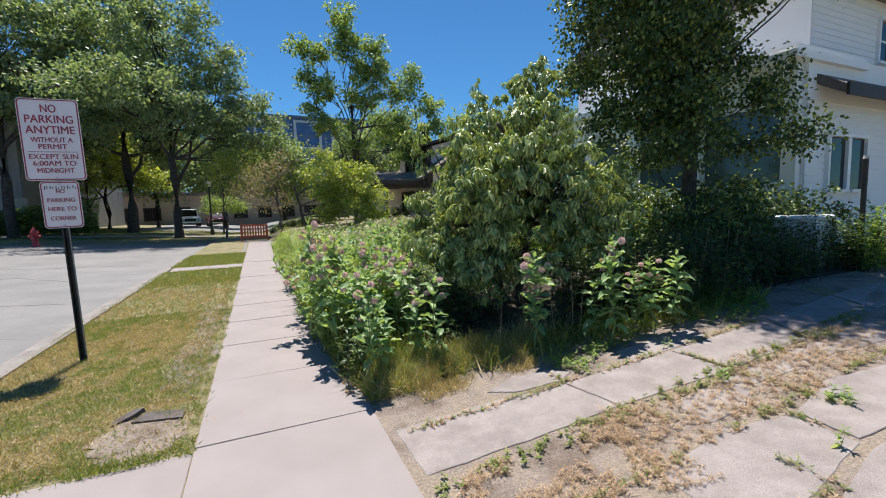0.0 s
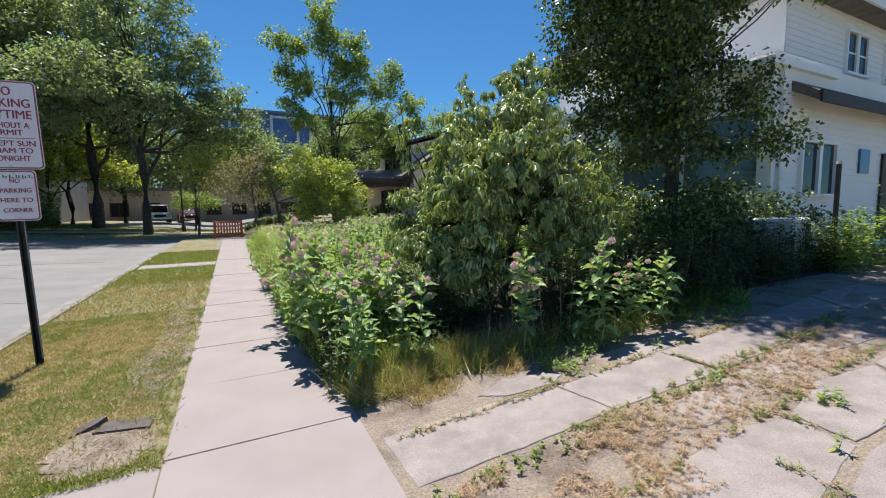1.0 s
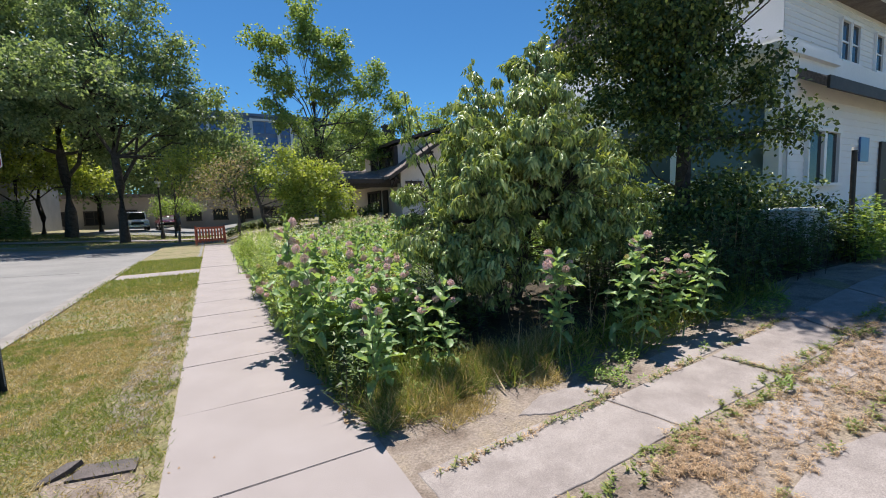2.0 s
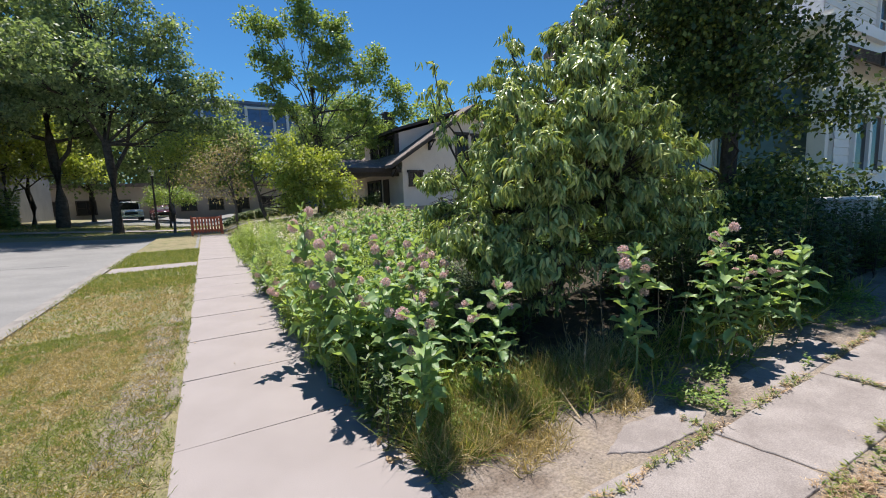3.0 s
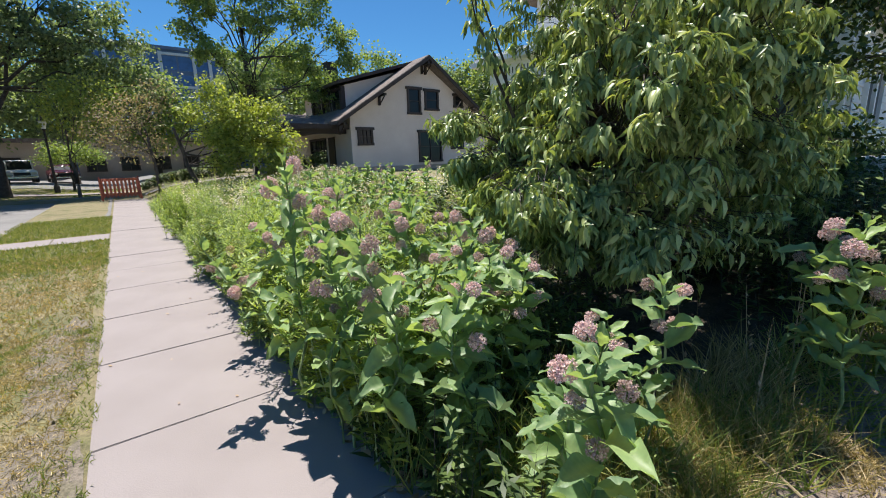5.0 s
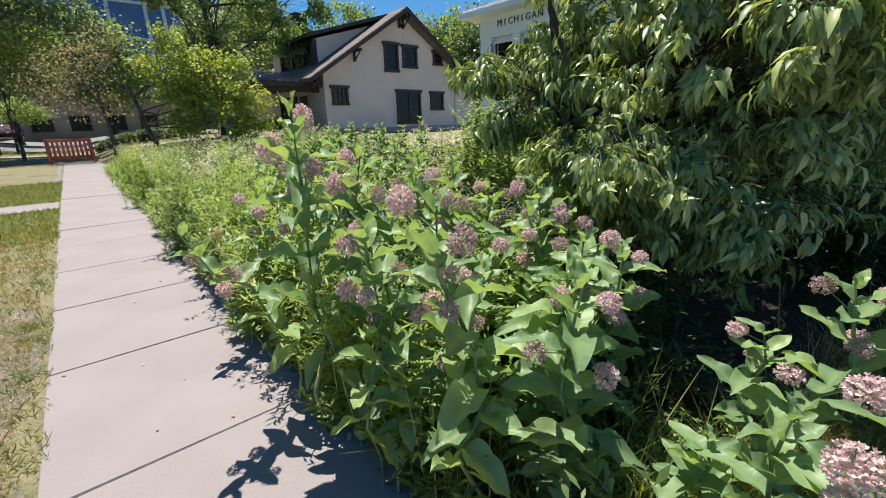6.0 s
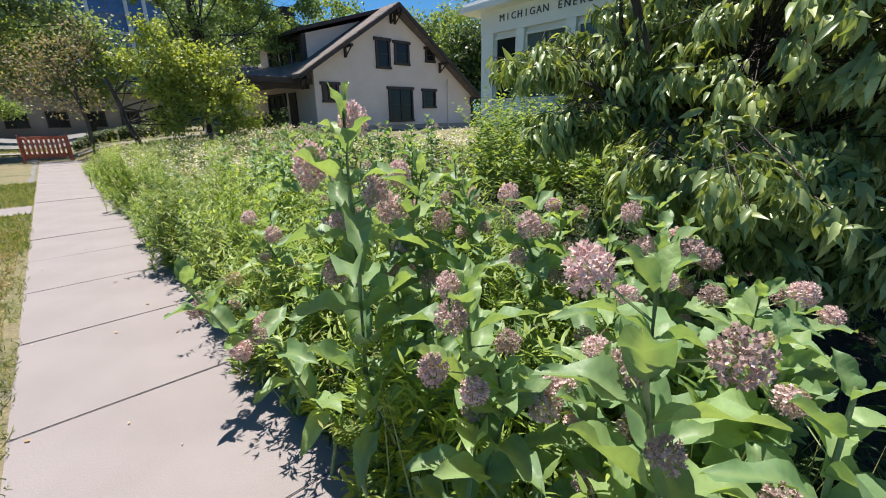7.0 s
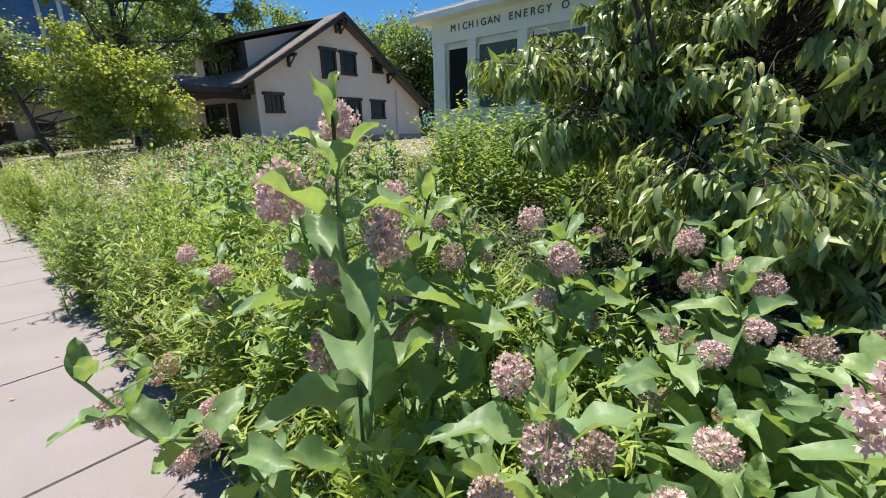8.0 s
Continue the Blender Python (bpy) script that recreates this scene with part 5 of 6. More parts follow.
# ---- milkweed ----
def milk_leaf(name, length, width, curl, wave, seed, fold=0.45):
    """A broad blunt leaf with a pale rib, wavy margin and a fold along the rib."""
    r = random.Random(seed)
    n, cols = 11, (-1.0, -0.5, 0.0, 0.5, 1.0)
    verts, rib = [], []
    ph = r.uniform(0, 6)
    for i in range(n):
        u = i / (n - 1)
        w = width * (0.25, 0.62, 0.85, 0.97, 1.02, 1.02, 0.97, 0.86, 0.67, 0.4, 0.06)[i]
        for c in cols:
            z = fold * w * abs(c) ** 1.3 - curl * length * u * u + 0.8 * wave * abs(c) * (1.25 * math.sin(u * 13 + ph + c * 1.3) + 0.4 * math.sin(u * 23 + ph * 2)) * width
            verts.append((c * w, length * u, z + 0.12 * length * u))
            rib.append(1.0 if c == 0 else 0.0)
    k = len(cols)
    quads = [(i * k + j, i * k + j + 1, (i + 1) * k + j + 1, (i + 1) * k + j) for i in range(n - 1) for j in range(k - 1)]
    me = mesh_np(name, np.array(verts), np.array(quads))
    at = me.attributes.new("rib", "FLOAT", "POINT")
    at.data.foreach_set("value", [0.75 * v for v in rib])
    me.materials.append(M_MILK)
    return me


LEAVES = [milk_leaf("leaf", 0.168, 0.037, 0.3, 0.24, 1), milk_leaf("leaf", 0.172, 0.039, 0.5, 0.3, 2, 0.65), milk_leaf("leaf", 0.16, 0.033, 0.12, 0.28, 3, 0.4), milk_leaf("leaf", 0.17, 0.04, 0.75, 0.34, 4, 0.55), milk_leaf("leaf", 0.158, 0.035, -0.05, 0.32, 5, 0.85)]


def umbel(name, count, radius, material, seed, open_=1.0):
    """A ball of small five lobed florets on thin stalks."""
    g = np.random.default_rng(seed)
    i = np.arange(count) + 0.5
    ph = np.arccos(1 - 1.75 * i / count)
    th = math.pi * (1 + 5 ** 0.5) * i
    dirs = np.stack([np.cos(th) * np.sin(ph), np.sin(th) * np.sin(ph), np.cos(ph)], 1)
    dirs = unit(dirs + g.normal(size=dirs.shape) * 0.12)
    P, D, N, L, W = [], [], [], [], []
    for d in dirs:
        c = d * radius * g.uniform(0.72, 0.98)
        s = unit(np.cross(d, [0.3, 0.2, 1.0]))
        t = np.cross(d, s)
        a0 = g.uniform(0, 6)
        for k in range(5):
            a = a0 + k * 2 * math.pi / 5
            o = s * math.cos(a) + t * math.sin(a)
            P.append(c + o * 0.0012)
            D.append(o * 0.75 + d * (0.9 * open_))
            N.append(d)
            L.append(radius * (0.23 if open_ > 0.5 else 0.3))
            W.append(radius * (0.082 if open_ > 0.5 else 0.12))
            if open_ > 0.5:
                P.append(c)
                D.append(o * 0.8 - d * 0.75)
                N.append(d)
                L.append(radius * 0.18)
                W.append(radius * 0.075)
        P.append(np.zeros(3))
        D.append(c)
        N.append(s)
        L.append(float(np.linalg.norm(c)))
        W.append(0.0008)
    me = leaf_mesh(name, np.array(P), np.array(D), np.array(N), np.array(L), np.array(W), KITE, 0.0)
    me.materials.append(material)
    return me


UMBELS = [umbel("flower_head", 92, 0.044, M_FLORET, 1), umbel("flower_head", 80, 0.04, M_FLORET, 2), umbel("flower_head", 66, 0.036, M_FADED, 3), umbel("flower_head", 34, 0.03, M_BUD, 4, 0.3)]


def milkweed(height, pairs, flowers, seed, lean=(0.0, 0.0), heads=UMBELS):
    r = random.Random(seed)
    ob = thing("milkweed", "tall milkweed with broad pale veined leaves and mauve flower clusters", "milkweed", (0, 0, -50), 0, "milkweed stand")
    top = Vector((lean[0], lean[1], height * 0.94))
    path = bend((0, 0, -0.03), top, r, 7)
    path = [Vector((p.x * 1.0 + lean[0] * ((i / 6) ** 2 - i / 6), p.y + lean[1] * ((i / 6) ** 2 - i / 6), p.z)) for i, p in enumerate(path)]
    t = Tubes(6)
    t.add(path, [0.009, 0.0085, 0.008, 0.0075, 0.0065, 0.0055, 0.004])
    link_mesh("stem", t.mesh("stem"), M_STEM, ob)

    def at(f):
        k = min(5, int(f * 6))
        return path[k].lerp(path[k + 1], f * 6 - k)
    spin = r.uniform(0, 360)
    for k in range(pairs):
        f = 0.3 + 0.68 * k / (pairs - 1)
        size = (0.62 + 0.44 * math.sin(math.pi * (0.15 + 0.75 * k / pairs))) * r.uniform(0.88, 1.1)
        if k >= pairs - 2:
            size *= 0.75 if k == pairs - 2 else 0.6
        spin += 90 + r.uniform(-18, 18)
        up = 2 + 44 * (k / pairs) ** 1.5 + r.uniform(-16, 16)
        if k == pairs - 1:
            up = 52
        for s in (0, 180):
            p = at(min(f, 0.999))
            m = Matrix.Translation(p) @ Euler((0, 0, radians(spin + s + r.uniform(-12, 12)))).to_matrix().to_4x4() @ Euler((radians(up + r.uniform(-8, 8)), radians(r.uniform(-25, 25)), 0)).to_matrix().to_4x4() @ Matrix.Diagonal((size, size, size, 1))
            share("leaf", LEAVES[r.randrange(5)], ob, m)
    for k in range(flowers):
        f = 0.94 - 0.062 * k
        a = 2.4 * k + r.uniform(-0.5, 0.5)
        p = at(min(f, 0.999))
        out = r.uniform(0.06, 0.11)
        q = p + Vector((math.cos(a) * out, math.sin(a) * out, r.uniform(-0.02, 0.06)))
        s = r.uniform(0.68, 0.94)
        kind = heads[r.choice((0, 1, 2, 2, 0, 2)) if k else r.choice((3, 0, 1))]
        u = share("flower_head", kind, ob, Matrix.Translation(q) @ Euler((r.uniform(-0.5, 0.5), r.uniform(-0.5, 0.5), r.uniform(0, 6))).to_matrix().to_4x4() @ Matrix.Diagonal((s, s, s, 1)))
        st = bmesh.new()
        rod(st, p, q, 0.002, 0.0016, 4)
        part("flower_stalk", st, M_STEM, ob)
    return ob


KINDS = [milkweed(1.0, 11, 4, 1), milkweed(1.0, 12, 5, 2), milkweed(1.0, 10, 3, 3), milkweed(1.0, 11, 4, 4, (0.1, 0.05)), milkweed(1.0, 12, 4, 5, (-0.06, 0.08)), milkweed(1.0, 11, 0, 6), milkweed(1.0, 11, 1, 7, (0.08, -0.05))]
FAR_UMBELS = [umbel("flower_head", 30, 0.04, M_FLORET, 11), umbel("flower_head", 28, 0.037, M_FADED, 12), umbel("flower_head", 26, 0.034, M_FADED, 13), umbel("flower_head", 20, 0.03, M_BUD, 14, 0.3)]
FAR_KINDS = [milkweed(1.0, 10, 2, 21, (0, 0), FAR_UMBELS), milkweed(1.0, 9, 3, 22, (0.05, 0.04), FAR_UMBELS), milkweed(1.0, 10, 0, 23, (-0.05, 0.03), FAR_UMBELS), milkweed(1.0, 9, 1, 24, (0.06, -0.05), FAR_UMBELS)]
LEANING = milkweed(1.0, 9, 5, 9, (-0.38, -0.03))


def plant(kind, x, y, top, turn):
    s = top - ground_z(x, y)
    w = s ** 0.35
    return copy_thing(kind, Matrix.Translation((x, y, ground_z(x, y))) @ Euler((0, 0, radians(turn))).to_matrix().to_4x4() @ Matrix.Diagonal((w, w, s, 1)))


# kind, place, height of the tip and turn of each plant: along the pavement, inside the stand, beside the driveway
EDGE_PLANTS = [
    (1, 1.15, 4.8, 1.54, 20), (0, 1.17, 4.37, 1.14, 80), (3, 1.28, 3.95, 1.27, 140), (1, 1.47, 4.87, 1.34, 65), (1, 1.42, 3.08, 1.0, 30),
    (4, 1.4, 3.72, 1.03, 250), (2, 1.2, 4.3, 0.93, 190), (4, 1.42, 4.92, 1.2, 330), (0, 1.45, 5.5, 1.28, 45), (1, 1.36, 4.12, 0.95, 10),
    (1, 1.32, 5.9, 1.05, 150), (6, 1.48, 4.2, 0.92, 25), (5, 1.3, 4.62, 0.85, 60), (6, 1.3, 5.5, 0.85, 10),
]
MIDDLE_PLANTS = [
    (2, 2.0, 4.3, 1.2, 145), (6, 1.54, 3.86, 1.02, 40), (5, 1.57, 3.27, 0.82, 200), (5, 1.64, 3.43, 0.6, 30), (2, 2.0, 3.42, 0.8, 110),
    (0, 2.12, 3.26, 0.98, 300), (3, 1.72, 4.42, 0.97, 260), (1, 1.86, 4.66, 1.24, 100), (3, 2.3, 4.9, 1.1, 210), (5, 1.65, 3.95, 0.85, 95),
    (2, 1.95, 3.95, 0.8, 130), (4, 2.2, 4.1, 0.75, 280), (0, 2.0, 5.2, 1.15, 15), (5, 1.58, 3.85, 0.98, 115), (6, 1.78, 4.12, 0.9, 290),
    (6, 1.62, 4.75, 0.95, 170), (5, 2.05, 4.4, 0.9, 240), (5, 1.6, 5.15, 1.0, 80), (4, 1.95, 4.2, 1.1, 35), (1, 2.25, 4.28, 1.08, 155),
    (0, 2.02, 3.9, 0.98, 265), (3, 1.72, 3.98, 1.04, 320), (5, 2.3, 4.6, 1.0, 70), (6, 2.15, 4.02, 0.95, 180),
]
DRIVEWAY_PLANTS = [
    (1, 3.84, 2.72, 1.28, 310), (1, 2.97, 2.8, 1.17, 70), (4, 3.08, 3.0, 1.12, 160), (5, 4.4, 2.42, 1.12, 45), (0, 4.1, 2.65, 0.9, 120),
    (6, 3.6, 2.75, 0.85, 20), (6, 3.7, 2.58, 1.1, 110), (4, 4.2, 2.5, 1.05, 310),
]
for k, x, y, top, turn in EDGE_PLANTS + MIDDLE_PLANTS + DRIVEWAY_PLANTS:
    plant(KINDS[k], x, y, top, turn)
plant(LEANING, 1.14, 5.14, 1.06, 0)
plant(LEANING, 1.25, 6.0, 0.75, 10)
placed = 0
while placed < 66:
    x, y = rnd.uniform(1.5, 5.5), rnd.uniform(5.2, 11.5)
    if x > 1.7 + (y - 4.5) * 0.75 or x < 1.6 + 0.14 * (y - 5.2):
        continue
    plant(rnd.choice(FAR_KINDS), x, y, ground_z(x, y) + rnd.uniform(0.85, 1.25), rnd.uniform(0, 360))
    placed += 1
for k in (*KINDS, *FAR_KINDS, LEANING):
    for o in list(k.children_recursive):
        bpy.data.objects.remove(o)
    bpy.data.objects.remove(k)


# ---- weeds, grass and small growth ----
def land_z(P):
    return np.array([ground_z(x, y) for x, y in P])


def weeds(name, label, xy, h, stems_leaves, leaf, material, seed, stem_mat=M_STEM, up=0.5, shape=LANCE, droop=0.3, tips=None, stalk=0.004, wob=0.12, clumpy=0.0, dome=0.0):
    """Many leafy stalks standing at the points xy."""
    g = np.random.default_rng(seed)
    n = len(xy)
    hh = h * g.uniform(0.6, 1.2, n)
    if clumpy:
        hh = hh * np.array([0.95 + clumpy * noise.noise(Vector((x * 1.1, y * 1.1, seed))) + 0.5 * clumpy * noise.noise(Vector((x * 3.1, y * 3.1, seed))) for x, y in xy])
    if dome:
        hh = hh * (1 - dome * np.minimum(1, (np.linalg.norm(xy - xy.mean(0), axis=1) / 0.34) ** 2))
    z0 = land_z(xy)
    lean = g.normal(size=(n, 2)) * wob
    m = stems_leaves
    f = g.uniform(0.08, 1.0, (n, m))
    a = g.uniform(0, 2 * math.pi, (n, m))
    px = xy[:, 0:1] + lean[:, 0:1] * hh[:, None] * f ** 1.5
    py = xy[:, 1:2] + lean[:, 1:2] * hh[:, None] * f ** 1.5
    P = np.stack([px, py, z0[:, None] + hh[:, None] * f], -1).reshape(-1, 3)
    D = np.stack([np.cos(a), np.sin(a), up + g.normal(size=a.shape) * 0.35], -1).reshape(-1, 3)
    N = unit(np.stack([-np.cos(a) * up, -np.sin(a) * up, np.ones_like(a)], -1).reshape(-1, 3) + g.normal(size=(n * m, 3)) * 0.25)
    sz = g.uniform(0.6, 1.25, n * m) * (1.15 - 0.55 * f.reshape(-1))
    ob = thing(name, label, "weeds", kind="stuff")
    link_mesh("leaves", leaf_mesh("leaves", P, D, N, leaf[0] * sz, leaf[1] * sz, shape, droop), material, ob)
    S = np.stack([xy[:, 0], xy[:, 1], z0 - 0.02], -1)
    T = np.stack([lean[:, 0], lean[:, 1], np.ones(n)], -1)
    link_mesh("stalks", leaf_mesh("stalks", S, T, unit(g.normal(size=(n, 3)) * np.array([1, 1, 0.05])), hh * 1.03, np.full(n, stalk), BLADE, 0.0), stem_mat, ob)
    if tips is not None:
        mat, size, num = tips
        c = np.stack([xy[:, 0] + lean[:, 0] * hh, xy[:, 1] + lean[:, 1] * hh, z0 + hh], -1)
        q = np.repeat(c, num, 0)
        d = g.normal(size=(n * num, 3))
        d[:, 2] = np.abs(d[:, 2]) * 0.5
        q = q + g.normal(size=q.shape) * np.array([size * 1.6, size * 1.6, size])
        link_mesh("blossoms", leaf_mesh("blossoms", q, d, unit(g.normal(size=q.shape) + np.array([0, 0, 1])), np.full(len(q), size), np.full(len(q), size * 0.4), KITE, 0.0), mat, ob)
    return ob


def scatter(n, x0, x1, y0, y1, seed, keep=None):
    g = np.random.default_rng(seed)
    out = []
    while len(out) < n:
        p = np.stack([g.uniform(x0, x1, 4000), g.uniform(y0, y1, 4000)], -1)
        if keep is not None:
            p = p[[bool(keep(a, b)) for a, b in p]]
        out.extend(p.tolist())
    return np.array(out[:n])


def grass(name, label, xy, length, width, material, seed, lay=0.5, droop=0.35):
    g = np.random.default_rng(seed)
    n = len(xy)
    P = np.stack([xy[:, 0], xy[:, 1], land_z(xy) - 0.004], -1)
    D = np.concatenate([g.normal(size=(n, 2)) * lay, np.ones((n, 1))], 1)
    N = unit(np.concatenate([g.normal(size=(n, 2)), np.full((n, 1), 0.1)], 1))
    sz = g.uniform(0.45, 1.3, n)
    ob = link_mesh(name, leaf_mesh(name, P, D, N, length * sz, np.full(n, width), BLADE, droop), material)
    return tagged(ob, label, "grass", kind="stuff")


def patch(x, y, s=0.9, off=0.0):
    return noise.noise(Vector((x * s + off, y * s, 1.7)))


def verge_ok(x, y):
    thin = abs(noise.noise(Vector((x * 61, y * 61, 0)))) < 0.06
    if (x + 0.27) ** 2 / 0.09 + (y - 3.12) ** 2 / 0.15 < 1:
        return thin
    if 13.5 < y < 14.5:
        return False
    if 3.4 < y < 9.0 and x > -0.3 + 0.3 * patch(x, y, 1.3, 9) and patch(x, y, 5.0, 9) > -0.32:
        return abs(noise.noise(Vector((x * 61, y * 61, 0)))) < 0.17
    return True


def parched(x, y):
    """How dry the verge is here: broad drifts broken by hand sized tufts."""
    return 0.5 * patch(x, y, 0.9) + 0.75 * patch(x, y, 6.0, 3.0) + 0.3 * patch(x, y, 17.0, 8.0)


grass("verge_grass", "short green grass in the verge", scatter(27000, -1.93, 0.1, 2.74, 7.5, 1, lambda x, y: verge_ok(x, y) and (parched(x, y) > rnd.uniform(-0.12, 0.25) or y < 2.95)), 0.036, 0.0024, M_GRASS, 1, 0.9)
grass("verge_grass", "short green grass in the verge", scatter(14000, -1.93, 0.1, 7.5, 18.8, 41, lambda x, y: verge_ok(x, y) and (parched(x, y) > rnd.uniform(-0.2, 0.15) or y > 11)), 0.05, 0.0045, M_GRASS, 41, 0.8)
grass("verge_straw", "sun bleached straw coloured grass in the verge", scatter(44000, -1.9, 0.02, 2.78, 7.5, 2, lambda x, y: verge_ok(x, y) and parched(x, y) < rnd.uniform(-0.1, 0.3)), 0.034, 0.0024, M_DRYGRASS, 2, 1.1)
grass("verge_straw", "sun bleached straw coloured grass in the verge", scatter(12000, -1.9, 0.02, 7.5, 12.0, 42, lambda x, y: verge_ok(x, y) and parched(x, y) < rnd.uniform(-0.1, 0.3)), 0.04, 0.004, M_DRYGRASS, 42, 1.0)
grass("verge_grass", "fresh green grass in the far verge", scatter(8000, -1.9, 0.1, 10.5, 18.8, 40, lambda x, y: not 13.5 < y < 14.5), 0.07, 0.006, M_GRASS, 40, 0.6)
grass("edge_grass", "tufts of fresh grass along slab edges", scatter(900, -1.6, 0.12, 2.67, 2.8, 3, lambda x, y: patch(x, y, 2.5) > rnd.uniform(-0.3, 0.3)), 0.045, 0.003, M_GRASS, 3, 0.7)
grass("edge_grass", "fresh grass growing over the pavement edge", scatter(1500, -0.06, 0.13, 2.75, 12, 4, lambda x, y: patch(x, y, 4.0, 4) > rnd.uniform(-0.2, 0.5)), 0.05, 0.0028, M_GRASS, 4, 0.8)
grass("corner_grass", "tall fine grass tuft at the pavement corner", scatter(3200, 1.36, 2.7, 2.8, 3.5, 5, lambda x, y: y > 2.78 + 0.12 * (x - 1.36) + 0.12 * patch(x, y, 5)), 0.2, 0.0028, M_GRASS, 5, 0.6, 0.7)
grass("corner_straw", "dry seeding grass at the pavement corner", scatter(3600, 1.36, 3.4, 2.8, 3.4, 6, lambda x, y: y > 2.8 + 0.08 * (x - 1.36) + 0.12 * patch(x, y, 4)), 0.22, 0.0022, M_DRYGRASS, 6, 0.7, 0.5)
grass("corner_grass", "fine green grass creeping over the driveway soil", scatter(1700, 1.42, 2.9, 2.58, 2.95, 45, lambda x, y: patch(x, y, 3.0, 2) > rnd.uniform(-0.1, 0.35)), 0.09, 0.0024, M_DRYGRASS, 45, 0.8, 0.5)
grass("bed_grass", "rank grass along the driveway edge", scatter(2400, 2.4, 6.2, 2.35, 3.2, 7, lambda x, y: y > 2.62 - 0.05 * x + 0.2 + 0.25 * patch(x, y, 3)), 0.22, 0.0045, M_GRASS, 7, 0.7, 0.6)
grass("lot_grass", "rough grass around the weeds", scatter(9000, 1.45, 11, 8, 29, 8), 0.2, 0.006, M_GRASS, 8, 0.5, 0.4)
grass("far_lawn_grass", "mown grass beyond the junction", scatter(12000, -16, 0.5, 30.8, 44, 9), 0.09, 0.012, M_GRASS, 9, 0.6)

grass("stem_grass", "long grass between the milkweed stems", scatter(2600, 1.2, 2.1, 3.2, 7.0, 39, lambda x, y: x > 1.24 + 0.06 * patch(x, y, 3)), 0.4, 0.0032, M_GRASS, 39, 0.35, 0.5)
# Near-black leaves and bark-brown stalks carry the stand's inner shade as colour.
weeds("undergrowth", "dense undergrowth between the milkweed stems, the stand's shade in its colour", scatter(1500, 1.22, 3.6, 3.2, 7.5, 11, lambda x, y: x < 1.9 + (y - 3) * 0.75 and (y > 3.8 or x < 1.42)), 0.5, 16, (0.10, 0.015), M_DARKSHRUB_SHADE, 11, M_BARK, shape=KITE)
weeds("undergrowth", "leafy green weeds among the milkweed", scatter(1000, 1.2, 3.2, 3.9, 9, 12, lambda x, y: x < 1.7 + (y - 3.6) * 0.7), 0.72, 20, (0.085, 0.011), M_WEED, 12, up=0.9)
weeds("undergrowth", "feathery bright green weeds between the milkweed", scatter(420, 1.22, 2.6, 4.3, 7.2, 43, lambda x, y: x < 1.75 + (y - 4.0) * 0.7 and patch(x, y, 1.8, 6) > -0.12), 0.86, 46, (0.08, 0.0075), M_GOLDEN, 43, up=0.8, wob=0.2, clumpy=0.3)
_g = np.random.default_rng(13)
for k, (cx, cy, ch) in enumerate(((1.55, 7.2, 0.95), (1.8, 7.55, 0.85), (1.5, 8.6, 0.92), (1.9, 8.9, 1.0), (1.45, 9.9, 0.9), (2.35, 8.1, 0.8), (1.6, 11.2, 1.0), (2.25, 10.2, 0.85), (1.5, 12.6, 1.0), (2.0, 13.6, 0.95), (1.42, 14.6, 0.9), (1.5, 16.6, 0.95), (2.7, 11.8, 0.85), (3.1, 9.6, 0.75), (1.5, 6.2, 0.6), (1.85, 6.4, 0.6))):
    weeds("goldenrod", "clump of bright yellow green goldenrod shoots", np.array([cx, cy]) + _g.normal(size=(66, 2)) * 0.17, ch + 0.08, 76, (0.085, 0.0085), M_WEED if k % 5 in (2, 4) else M_GOLDEN, 100 + k, up=0.9, shape=KITE, dome=0.5)
for k in range(17):
    cx, cy = 1.36 + 0.16 * _g.uniform(-1, 1), 4.55 + 0.28 * k + _g.uniform(-0.1, 0.1)
    weeds("horseweed", "clump of narrow leaved bright weeds at the pavement edge", np.maximum(np.array([cx, cy]) + _g.normal(size=(24, 2)) * 0.11, np.array([1.27, 0.0])), 0.6 + 0.3 * _g.uniform(0, 1), 70, (0.085, 0.0085), (M_WEED, M_GOLDEN, M_GRASS)[k % 3], 140 + k, up=0.7, shape=KITE, dome=0.35, wob=0.2)
weeds("ground_weeds", "low sunlit weeds on the soil between the milkweed", scatter(330, 1.4, 2.2, 3.1, 3.8, 48), 0.13, 14, (0.04, 0.008), M_WEED, 48, up=0.5, wob=0.5, stalk=0.002)
grass("ground_straw", "dry grass between the milkweed", scatter(900, 1.4, 2.2, 3.1, 3.8, 49), 0.12, 0.0025, M_DRYGRASS, 49, 0.8, 0.5)
weeds("edge_weeds", "low weeds spilling over the pavement edge", scatter(520, 1.12, 1.45, 4.4, 22, 14, lambda x, y: x > 1.18 + 0.1 * patch(x, y, 1.2)), 0.28, 18, (0.075, 0.012), M_WEED, 14, up=0.5, wob=0.4)
weeds("lot_weeds", "tall mixed weeds filling the vacant lot", scatter(900, 1.4, 10.0, 8.5, 24, 15, lambda x, y: patch(x, y, 0.6, 3) > -0.1), 0.36, 20, (0.12, 0.022), M_WEED, 15, up=0.7, clumpy=0.7)
weeds("lot_weeds", "bright shoots among the lot weeds", scatter(600, 1.4, 9.0, 8.0, 22, 37, lambda x, y: patch(x, y, 0.7, 13) > 0.05), 0.42, 26, (0.11, 0.014), M_GRASS, 37, up=1.0, clumpy=0.7)
